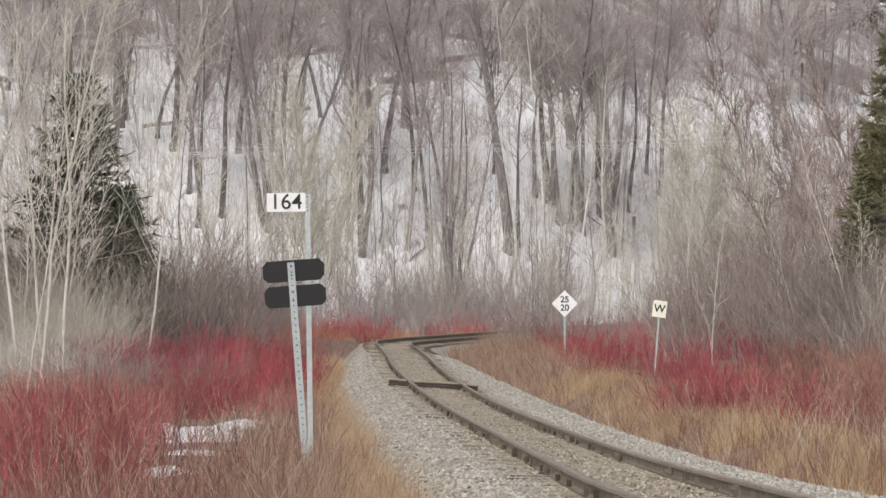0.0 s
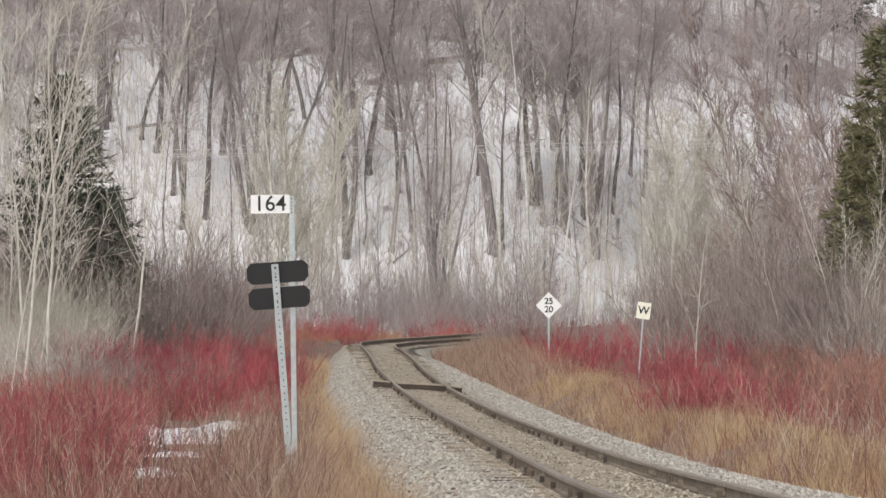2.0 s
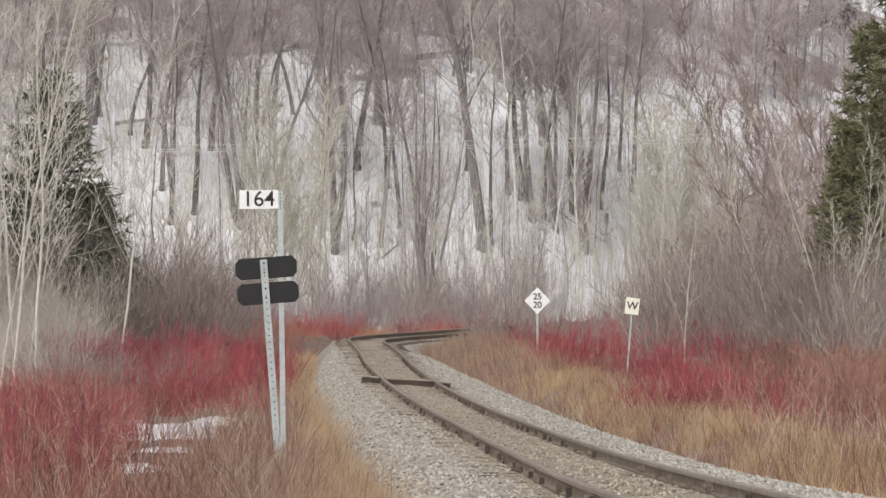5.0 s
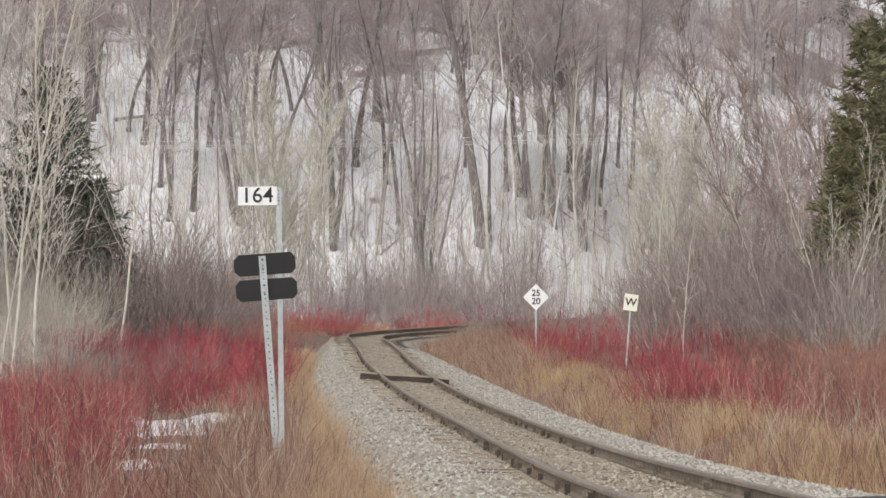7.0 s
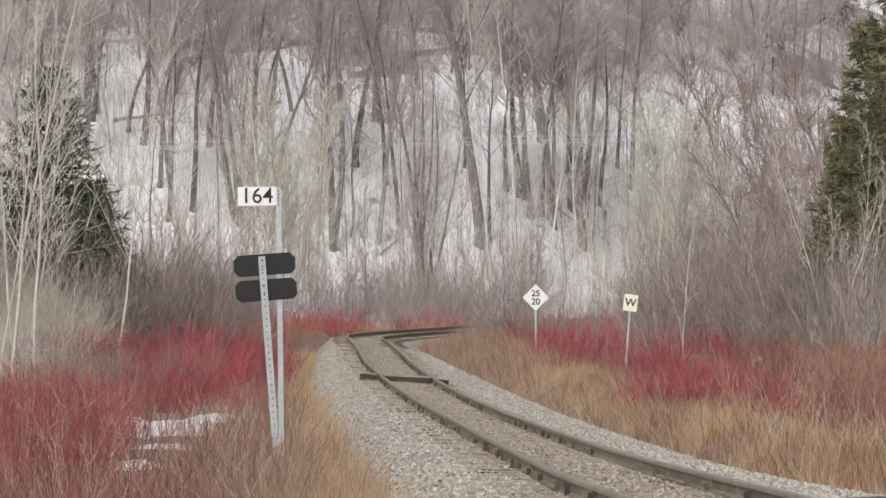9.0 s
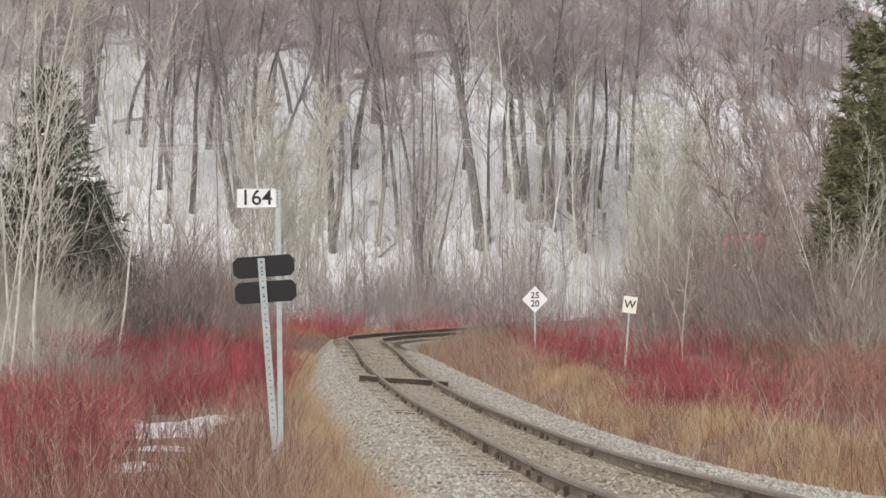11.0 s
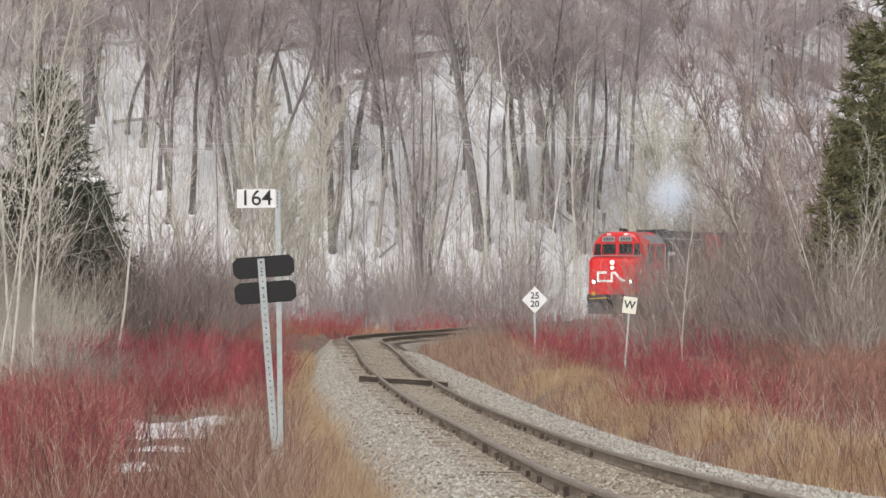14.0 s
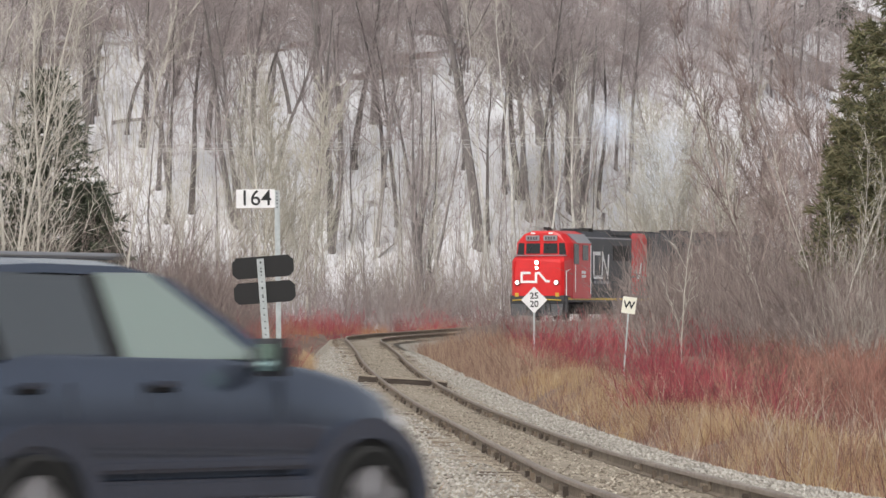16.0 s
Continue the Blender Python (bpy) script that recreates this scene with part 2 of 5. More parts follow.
def ground_z(x, y):
    yc = min(max(y, -60), 380)
    zt = track_z(yc)
    off = x - track_x(yc)
    top = zt - 0.8
    left = -1.15 + 0.5 * step(120, 240, y) + 1.35 * step(205, 262, y) + 0.7 * step(60, 30, y)
    right = -0.7 + 0.95 * step(100, 220, y) + 0.5 * step(60, 30, y)
    if off < 0:
        z = top + (left - top) * step(3.0, 6.0, -off)
    else:
        z = top + (max(right, top) - top) * step(2.9, 4.6, off)
    z += 0.18 * wave(x, y, 6) * step(2.6, 6, abs(off))
    if y > 60:
        side = step(14, 60, abs(off)) * step(60, 140, y)
        z += 1.5 * side
    hill = max(0, y - 312 - 1.5 * max(0, x - 5) * (1 - step(70, 140, x)))
    z += 0.275 * hill * step(0, 40, hill) * (1 - step(480, 700, y)) + 46 * step(480, 700, y) + 2.2 * wave(x, y, 38, 3) * step(310, 360, y)
    return z


def ground_at(x, y):
    return Vector((x, y, ground_z(x, y)))


def bearing_x(px, y):
    """The x of what stands at the distance y on a bearing of the resting camera."""
    return (px - 784) / FOCAL * y

# ---- plant building ----


class Sticks:
    """Collects tapered stems; each ends in a point."""

    def __init__(self):
        self.v, self.f = [], []

    def stem(self, pts, r0, r1, sides):
        base = len(self.v)
        n = len(pts)
        for i, p in enumerate(pts[:-1] if r1 == 0 else pts):
            d = (pts[min(i + 1, n - 1)] - pts[max(i - 1, 0)]).normalized()
            u = d.cross(Vector((0.3, 1, 0.2))).normalized()
            w = d.cross(u)
            r = r0 + (r1 - r0) * i / (n - 1)
            for k in range(sides):
                a = 2 * math.pi * k / sides
                self.v.append(p + (u * math.cos(a) + w * math.sin(a)) * r)
        rings = n - 1 if r1 == 0 else n
        for i in range(rings - 1):
            for k in range(sides):
                a, b = base + i * sides + k, base + i * sides + (k + 1) % sides
                self.f.append((a, b, b + sides, a + sides))
        if r1 == 0:
            self.v.append(pts[-1])
            tip, last = len(self.v) - 1, base + (rings - 1) * sides
            for k in range(sides):
                self.f.append((last + k, last + (k + 1) % sides, tip))

    def mesh(self, name, mat):
        return mesh_of(name, self.v, self.f, mat)


def bent(rng, p, d, length, n, wobble, up):
    """Points of a wavering stem that starts at p along d and turns slowly upwards."""
    pts = [p.copy()]
    d = d.normalized()
    for _ in range(n):
        d = (d + Vector((rng.gauss(0, wobble), rng.gauss(0, wobble), rng.gauss(0, wobble) + up))).normalized()
        p = p + d * (length / n)
        pts.append(p.copy())
    return pts


def along(pts, t):
    k = min(int(t * (len(pts) - 1)), len(pts) - 2)
    return pts[k].lerp(pts[k + 1], t * (len(pts) - 1) - k), (pts[k + 1] - pts[k]).normalized()


def side_way(rng, d, spread):
    """A direction that leaves d at about spread degrees."""
    u = d.orthogonal().normalized()
    u.rotate(Matrix.Rotation(rng.uniform(0, 2 * math.pi), 3, d))
    a = radians(rng.gauss(spread, 7))
    return d * math.cos(a) + u * math.sin(a)


def bare_tree(name, seed, height, radius, bark, twig, label, clear=0.4, limbs=16, boughs=6, twigs=6, spread=38, lean=(0, 0), wobble=0.05, stems=1, reach=0.26, twig_r=0.009, category="tree", up=0.1, split=False):
    """A leafless tree: each trunk is a part; the limbs too where split is set; the fine crown is one part."""
    rng = random.Random(seed)
    tree = thing(name, label, category)
    fine = Sticks()
    for s in range(stems):
        wood = Sticks()
        h = height * rng.uniform(0.8, 1.0) if stems > 1 else height
        r = radius * rng.uniform(0.6, 1.0) if stems > 1 else radius
        way = Vector((lean[0], lean[1], 1))
        if stems > 1:
            a = 2 * math.pi * s / stems + rng.uniform(-0.4, 0.4)
            way += Vector((math.cos(a), math.sin(a), 0)) * rng.uniform(0.08, 0.26)
        trunk = bent(rng, Vector((0, 0, -0.4)), way, h, 9, wobble, 0.0 if stems == 1 else 0.03)
        if stems == 1:
            wood.stem([trunk[0] - Vector((0, 0, 0.4)), trunk[0] + (trunk[1] - trunk[0]) * 0.5], r * 2.0, r * 0.9, 7)
        wood.stem(trunk, r, r * (0.25 if split else 0.12), 7)
        part("trunk", wood.mesh("trunk", bark), bark, tree)
        for i in range(limbs):
            t = clear + (0.98 - clear) * ((i + rng.random()) / limbs)
            p, d = along(trunk, t)
            length = h * reach * (1.15 - 0.8 * (t - clear) / (1 - clear)) * rng.uniform(0.6, 1.25)
            limb = bent(rng, p, side_way(rng, d, spread), length, 4 if split else 3, 0.1, up)
            lr = max(r * (1.02 - t) * (0.36 if split else 0.5), twig_r * 1.6)
            if split:
                branch = Sticks()
                branch.stem(limb, lr, lr * 0.25, 5)
                part("limb", branch.mesh("limb", bark), bark, tree)
            else:
                fine.stem(limb, lr, lr * 0.25, 3)
            for j in range(boughs):
                q, e = along(limb, rng.uniform(0.15, 1.0))
                bl = length * rng.uniform(0.28, 0.55)
                bough = bent(rng, q, side_way(rng, e, 34), bl, 1, 0.14, 0.14)
                fine.stem(bough, twig_r * 1.7, 0, 3)
                for k in range(twigs):
                    o, g = along(bough, rng.uniform(0.1, 0.9))
                    fine.stem(bent(rng, o, side_way(rng, g, 32), bl * rng.uniform(0.35, 0.8), 1, 0.1, 0.15), twig_r, 0, 3)
    part("crown", fine.mesh("crown", twig), twig, tree)
    return tree


def shrub(name, seed, height, stems, forks, mat, label, spread=0.35, width=0.6, r=0.008, category="shrub", main_stems=4):
    """Many thin stems from one stool; the stoutest are parts of their own."""
    rng = random.Random(seed)
    ob = thing(name, label, category)
    st = Sticks()
    for i in range(stems):
        stout = i < main_stems
        a, q = rng.uniform(0, 2 * math.pi), math.sqrt(rng.random())
        p = Vector((math.cos(a) * q * width, math.sin(a) * q * width, -0.1))
        d = Vector((math.cos(a) * q * spread + rng.gauss(0, 0.19), math.sin(a) * q * spread + rng.gauss(0, 0.19), 1))
        h = height * rng.uniform(0.45, 1.0) * (1.1 if stout else 1)
        pts = bent(rng, p, d, h, 3, 0.13, 0.05)
        if stout:
            one = Sticks()
            one.stem(pts, r * 1.9, r * 0.5, 5)
            part("stem", one.mesh("stem", mat), mat, ob)
        else:
            st.stem(pts, r, 0, 3)
        for _ in range(forks):
            o, g = along(pts, rng.uniform(0.25, 0.95))
            st.stem(bent(rng, o, side_way(rng, g, 38), h * rng.uniform(0.15, 0.4), 1, 0.1, 0.2), r * 0.7, 0, 3)
    part("crown", st.mesh("crown", mat), mat, ob)
    return ob


def conifer(name, seed, height, width, bark, leaf, label, droop=-0.25, whorls=26, per=9, dense=16, spray=0.34, needle=0.03):
    rng = random.Random(seed)
    wood, fine = Sticks(), Sticks()
    trunk = bent(rng, Vector((0, 0, -0.3)), Vector((0, 0, 1)), height, 8, 0.012, 0.0)
    wood.stem(trunk, height * 0.014, 0.02, 7)
    for w in range(whorls):
        t = 0.06 + 0.93 * w / whorls
        for i in range(per):
            p, _ = along(trunk, min(0.995, t + rng.uniform(-0.02, 0.02)))
            a = rng.uniform(0, 2 * math.pi)
            length = width * (1.05 - t) ** 0.85 * rng.uniform(0.55, 1.1) + 0.15
            limb = bent(rng, p, Vector((math.cos(a), math.sin(a), droop)), length, 4, 0.05, 0.07)
            wood.stem(limb, 0.025, 0.004, 3)
            for _ in range(int(dense * (0.4 + length / width))):
                o, g = along(limb, rng.uniform(0.15, 1.0))
                tip = bent(rng, o, side_way(rng, g, 42) + Vector((0, 0, -0.15)), spray * rng.uniform(0.5, 1.2), 2, 0.1, 0.0)
                fine.stem(tip, needle * rng.uniform(0.6, 1.3), 0, 3)
    tree = thing(name, label, "conifer")
    part("trunk", wood.mesh("trunk", bark), bark, tree)
    part("foliage", fine.mesh("foliage", leaf), leaf, tree)
    return tree


def set_down(ob, x, y, turn=0.0, scale=1.0, sink=0.0, tall=1.0):
    """The pose of a plant rooted at x, y."""
    return Matrix.LocRotScale((x, y, ground_z(x, y) - sink), Euler((0, 0, turn)), (scale, scale, scale * tall))


def scatter(kinds, places, group, seed=1, lo=0.8, hi=1.2):
    """Puts copies of the kinds at the places; each original takes the first place that falls to it."""
    rng = random.Random(seed)
    used = set()
    for i, (x, y) in enumerate(places):
        ob = kinds[i % len(kinds)] if i < len(kinds) else rng.choice(kinds)
        m = set_down(ob, x, y, rng.uniform(0, 6.28), rng.uniform(lo, hi), 0, rng.uniform(0.92, 1.08))
        if id(ob) in used:
            copy_thing(ob, m)
        else:
            used.add(id(ob))
            ob.matrix_basis = m
            ob["group"] = group


def field(count, seed, y0, y1, b0, b1, keep=None):
    """Random places between two distances and two bearings."""
    rng = random.Random(seed)
    out = []
    while len(out) < count:
        y = rng.uniform(y0, y1)
        x = bearing_x(rng.uniform(b0, b1), y)
        if keep is None or keep(x, y, rng):
            out.append((x, y))
    return out


# ---- ground: one sheet to the horizon ----


def ground_sheet():
    ys = [-3000, -1000, -300, -100, -30, 0] + list(np.arange(8, 44, 3)) + list(np.arange(44, 300, 1.0)) + list(np.arange(300, 520, 5)) + [540, 570, 600, 650, 700, 800, 1200, 2500, 4500]
    us = sorted(set(list(np.arange(-20, 20.1, 0.4)) + [-3000, -1000, -400, -200, -120, -80, -60, -45, -35, -28, -24, 24, 28, 35, 45, 60, 80, 120, 200, 400, 1000, 3000]))
    verts, faces = [], []
    for y in ys:
        c = track_x(min(max(y, -60), 380)) * step(-100, -60, y) * (1 - step(330, 420, y))
        for u in us:
            x = c + u
            verts.append((x, y, ground_z(x, y)))
    w = len(us)
    for j in range(len(ys) - 1):
        for i in range(w - 1):
            a = j * w + i
            faces.append((a, a + 1, a + w + 1, a + w))
    me = mesh_of("ground", verts, faces, GROUND, True)
    tagged(part("ground", me, GROUND), "brown leaf litter with old snow on the wooded slope", "ground", kind="structure")


def ground_material():
    m = SOIL.copy()
    m.name = "soil_and_snow"
    n, l = m.node_tree.nodes, m.node_tree.links
    b = n["Principled BSDF"]
    geo, sep = n.new("ShaderNodeNewGeometry"), n.new("ShaderNodeSeparateXYZ")
    l.new(geo.outputs["Position"], sep.inputs[0])
    tex = n.new("ShaderNodeTexNoise")
    tex.inputs["Scale"].default_value, tex.inputs["Detail"].default_value = 0.16, 6
    l.new(geo.outputs["Position"], tex.inputs["Vector"])
    far = n.new("ShaderNodeMapRange")
    far.inputs["From Min"].default_value, far.inputs["From Max"].default_value = 262, 305
    far.inputs["To Min"].default_value, far.inputs["To Max"].default_value = -0.22, 0.3
    l.new(sep.outputs["Y"], far.inputs["Value"])
    high = n.new("ShaderNodeMapRange")
    high.inputs["From Min"].default_value, high.inputs["From Max"].default_value = 15.5, 20.0
    high.inputs["To Min"].default_value, high.inputs["To Max"].default_value = 0.0, -0.23
    l.new(sep.outputs["Z"], high.inputs["Value"])
    both = n.new("ShaderNodeMath")
    l.new(far.outputs[0], both.inputs[0])
    l.new(high.outputs[0], both.inputs[1])
    add = n.new("ShaderNodeMath")
    l.new(tex.outputs["Fac"], add.inputs[0])
    l.new(both.outputs[0], add.inputs[1])
    cr = n.new("ShaderNodeValToRGB")
    cr.color_ramp.elements[0].position, cr.color_ramp.elements[1].position = 0.52, 0.58
    l.new(add.outputs[0], cr.inputs[0])
    mix = n.new("ShaderNodeMix")
    mix.data_type = "RGBA"
    l.new(cr.outputs[0], mix.inputs["Factor"])
    l.new(b.inputs["Base Color"].links[0].from_socket, mix.inputs["A"])
    mix.inputs["B"].default_value = (0.78, 0.78, 0.8, 1)
    l.new(mix.outputs["Result"], b.inputs["Base Color"])
    return m


GROUND = ground_material()
ground_sheet()

# ---- the railway track ----
GAUGE = 1.505
SUPER = 0.1


def track_pose(y):
    """Centre, sideways unit vector and outer-rail lift of the track at the distance y."""
    e = 0.5
    d = Vector((track_x(y + e) - track_x(y - e), 2 * e, track_z(y + e) - track_z(y - e))).normalized()
    side = Vector((d.y, -d.x, 0)).normalized()
    lift = SUPER * step(40, 90, y)
    side.z = -lift / GAUGE
    return Vector((track_x(y), y, track_z(y) + lift / 2 * 0)), side.normalized(), d


def swept(profile, offset, ys, name, mat, smooth=False):
    """A closed (sideways, height) profile drawn along the track."""
    verts, faces, k = [], [], len(profile)
    for y in ys:
        c, s, d = track_pose(y)
        upw = s.cross(d).normalized()
        for u, h in profile:
            verts.append(c + s * (offset + u) + upw * h)
    for j in range(len(ys) - 1):
        for i in range(k):
            a, b = j * k + i, j * k + (i + 1) % k
            faces.append((a, b, b + k, a + k))
    faces += [tuple(range(k))[::-1], tuple((len(ys) - 1) * k + i for i in range(k))]
    return mesh_of(name, verts, faces, mat, smooth)


RAIL_YS = list(np.arange(-10, 379, 1.0))
WEB = [(-0.07, -0.172), (0.07, -0.172), (0.07, -0.155), (0.012, -0.14), (0.012, -0.045), (-0.012, -0.045), (-0.012, -0.14), (-0.07, -0.155)]
HEAD = [(-0.036, -0.046), (0.036, -0.046), (0.037, -0.012), (0.03, 0), (-0.03, 0), (-0.037, -0.012)]


def shoulder(u, y):
    """The ballast shoulders narrow towards the curve."""
    return 1 - (0.2 if u < 0 else 0.32) * step(140, 225, y) * step(1.4, 2.0, abs(u))


def railway():
    bed_ys = list(np.arange(-10, 379, 1.0))
    verts, faces = [], []
    prof = [(-3.3, -1.5), (-2.8, -1.0), (-2.4, -0.62), (-2.05, -0.38), (-1.7, -0.22), (-1.1, -0.185), (-0.6, -0.18), (0, -0.168), (0.6, -0.18), (1.1, -0.185), (1.6, -0.2), (2.1, -0.21), (2.6, -0.25), (3.2, -0.36), (4.2, -1.0)]
    rng = random.Random(5)
    for y in bed_ys:
        c, s, d = track_pose(y)
        for u, h in prof:
            p = c + s * (u * shoulder(u, y))
            verts.append((p.x, p.y + rng.uniform(-.2, .2), p.z + h + 0.03 * wave(p.x * 3, p.y, 1.0, 2)))
    k = len(prof)
    for j in range(len(bed_ys) - 1):
        for i in range(k - 1):
            a = j * k + i
            faces.append((a, a + 1, a + k + 1, a + k))
    bed = mesh_of("ballast_bed", verts, faces, BALLAST, True)
    bed.materials.append(FOULED)
    for q, poly in enumerate(bed.polygons):
        poly.material_index = 1 if 4 <= q % (k - 1) <= 9 else 0
    tagged(part("ballast_bed", bed, BALLAST), "grey crushed stone ballast bed under the track", "ballast", kind="structure")
    track = thing("railway_track", "worn single railway track with weathered brown rails", "railway track", kind="structure")
    for off in (-GAUGE / 2, GAUGE / 2):
        rail = part("rail", swept(WEB, off, RAIL_YS, "rail", RAIL_RUST), RAIL_RUST, track, "rust brown steel rail")
        part("rail_head", swept(HEAD, off, RAIL_YS, "rail_head", RAIL_HEAD), RAIL_HEAD, rail, "dull worn running surface")
    return track


track = railway()


def stone_verts(rng, c, r):
    a = rng.uniform(0, 6.28)
    q = [rng.uniform(0.7, 1.25) * r for _ in range(6)]
    u, w = Vector((math.cos(a), math.sin(a), rng.uniform(-0.4, 0.4))), Vector((-math.sin(a), math.cos(a), rng.uniform(-0.4, 0.4)))
    return [c + u * q[0], c + w * q[1], c - u * q[2], c - w * q[3], c + Vector((rng.uniform(-.4, .4) * r, 0, q[4] * 0.8)), c - Vector((0, 0, q[5] * 0.6))]


def ballast_stones(name, seed, count, u0, u1, mat, label):
    rng = random.Random(seed)
    v, f = [], []
    prof_u = [-2.8, -2.4, -2.05, -1.7, -1.1, -0.6, 0, 0.6, 1.1, 1.6, 2.1, 2.6, 3.2]
    prof_h = [-1.0, -0.62, -0.38, -0.22, -0.185, -0.18, -0.168, -0.18, -0.185, -0.2, -0.21, -0.25, -0.36]
    for _ in range(count):
        y = 45 + 165 * rng.random() ** 1.5
        u = rng.uniform(u0, u1)
        if abs(abs(u) - GAUGE / 2) < 0.09:
            continue
        c, s, d = track_pose(y)
        p = c + s * (u * shoulder(u, y))
        r = rng.uniform(0.014, 0.036) * (1.25 if abs(u) > 1.4 else 0.9)
        k = len(v)
        v += stone_verts(rng, p + Vector((0, 0, float(np.interp(u, prof_u, prof_h)) + r * 0.15)), r)
        f += [(k, k + 1, k + 4), (k + 1, k + 2, k + 4), (k + 2, k + 3, k + 4), (k + 3, k, k + 4), (k + 1, k, k + 5), (k + 2, k + 1, k + 5), (k + 3, k + 2, k + 5), (k, k + 3, k + 5)]
    tagged(part(name, mesh_of(name, v, f, mat), mat), label, "gravel", kind="stuff")


ballast_stones("left_ballast_stones", 31, 9500, -2.6, -1.05, STONE, "loose grey crushed stones along the rail")
ballast_stones("right_ballast_stones", 32, 11500, 1.1, 3.1, STONE, "loose grey crushed stones beside the outer rail")
ballast_stones("fouled_stones", 33, 9000, -1.05, 1.1, FOULED_STONE, "tan dirty stones between the rails")


def tie_mesh(seed):
    rng = random.Random(seed)
    bm = boxed(-1.3, 1.3, -0.11, 0.11, -0.16, 0, 0.012)
    for vert in bm.verts:
        vert.co += Vector((rng.uniform(-0.03, 0.03) if abs(vert.co.x) > 1.2 else 0, rng.uniform(-0.012, 0.012), rng.uniform(-0.008, 0.004)))
    me = bpy.data.meshes.new("tie")
    bm.to_mesh(me)
    bm.free()
    me.materials.append(TIE_WOOD)
    return me


# rusty anchors, coloured dark to stand also for the shadows of plates and spikes
ANCHOR = material("rusty_iron_and_shadow", [(0.045, 0.035, 0.028), (0.09, 0.07, 0.054), (0.16, 0.125, 0.095)], 3.0, 0.9, 0.1, 0.3, island=0.5)


def ties_and_anchors():
    rng = random.Random(8)
    kinds = [tie_mesh(k) for k in range(5)]
    anchors = bmesh.new()
    rest = Sticks()
    y, count = 45.0, 0
    while y < 330:
        c, s, d = track_pose(y)
        upw = s.cross(d).normalized()
        m = Matrix((s, d, upw)).transposed().to_4x4()
        m.translation = c + upw * (-0.182 + rng.uniform(-0.03, 0.012)) + s * rng.uniform(-0.06, 0.06)
        m = m @ pose(0, 0, 0, 0, 0, rng.uniform(-1.6, 1.6))
        if count < 300:
            part("tie", kinds[count % 5], TIE_WOOD, track, at=m)
        else:
            k = len(rest.v)
            for cx, cy, cz in ((-1.3, -.11, 0), (1.3, -.11, 0), (1.3, .11, 0), (-1.3, .11, 0), (-1.3, -.11, -.16), (1.3, -.11, -.16), (1.3, .11, -.16), (-1.3, .11, -.16)):
                rest.v.append(m @ Vector((cx, cy, cz)))
            rest.f += [(k, k + 1, k + 2, k + 3), (k, k + 4, k + 5, k + 1), (k + 1, k + 5, k + 6, k + 2), (k + 2, k + 6, k + 7, k + 3), (k + 3, k + 7, k + 4, k)]
        if y < 190:
            for off in (-GAUGE / 2, GAUGE / 2):
                for sd in (-1, 1):
                    if rng.random() < 0.3:
                        q = Matrix((s, d, upw)).transposed().to_4x4()
                        q.translation = c + s * (off + sd * 0.068) + upw * -0.12
                        bmesh.ops.create_cube(anchors, size=1, matrix=q @ Matrix.Diagonal((0.05, 0.1, rng.uniform(0.05, 0.12), 1)))
        y += 0.56 + rng.uniform(-0.05, 0.05)
        count += 1
    tagged(part("far_ties", rest.mesh("far_ties", TIE_WOOD), TIE_WOOD, track), kind="stuff")
    tagged(part("rail_anchors", anchors, ANCHOR, track), kind="stuff")
    for off in (-GAUGE / 2, GAUGE / 2):
        for k in range(12):
            y = 49 + 11.9 * k + (5 if off > 0 else 0)
            c, s, d = track_pose(y)
            upw = s.cross(d).normalized()
            q = Matrix((s, d, upw)).transposed().to_4x4()
            q.translation = c + s * off + upw * -0.09
            bm = bmesh.new()
            for sd in (-1, 1):
                box(bm, sd * 0.028 - 0.016, sd * 0.028 + 0.016, -0.45, 0.45, -0.05, 0.04, 0.006)
                for b in range(4):
                    box(bm, sd * 0.052 - 0.014, sd * 0.052 + 0.014, -0.33 + 0.22 * b - 0.02, -0.33 + 0.22 * b + 0.02, -0.025, 0.015)
            part("joint_bar", bm, RAIL_RUST, track, "bolted steel joint bar", at=q)


ties_and_anchors()


def raised_timber():
    """One tie lies proud of the ballast; its dark beam stands for the hollow's shadow."""
    y = 152.5
    c, s, d = track_pose(y)
    m = Matrix((s, d, s.cross(d))).transposed().to_4x4()
    m.translation = c + Vector((0, 0, 0.0))
    bm = boxed(-1.32, 1.18, -0.13, 0.13, -0.26, -0.02, 0.015)
    for vert in bm.verts:
        vert.co.z += 0.02 * math.sin(vert.co.x * 3)
    ob = thing("raised_timber", "timber coloured dark for the shadowed hollow, with a pale worn top, lying across under the rails", "timber", m)
    part("beam", bm, RAISED_WOOD, ob)
    for a, b in ((-1.34, -0.84), (-0.66, 0.66), (0.84, 1.16)):
        plank = boxed(a, b, -0.15, 0.12, -0.03, 0.012, 0.008)
        for vert in plank.verts:
            vert.co.z += 0.018 * math.sin(vert.co.x * 4)
        part("worn_top", plank, PALE_WOOD, ob, "pale splintered upper face")


PALE_WOOD = material("bleached_timber", [(0.24, 0.2, 0.16), (0.38, 0.33, 0.27), (0.5, 0.45, 0.38)], 3.0, 0.95, bump=0.6, stretch=(0.3, 3, 3))
# the beam's darkness is the hollow's shadow put into colour; the stick is simply dark
RAISED_WOOD = material("dark_wood_and_hollow_shade", [(0.03, 0.022, 0.018), (0.055, 0.042, 0.034), (0.1, 0.08, 0.065)], 2.0, 0.9, bump=0.6, stretch=(0.3, 3, 3))
raised_timber()

# ---- road of the level crossing: it passes before the camera at an angle ----
ROAD_TURN = 48.0
ROAD_Z = 0.08


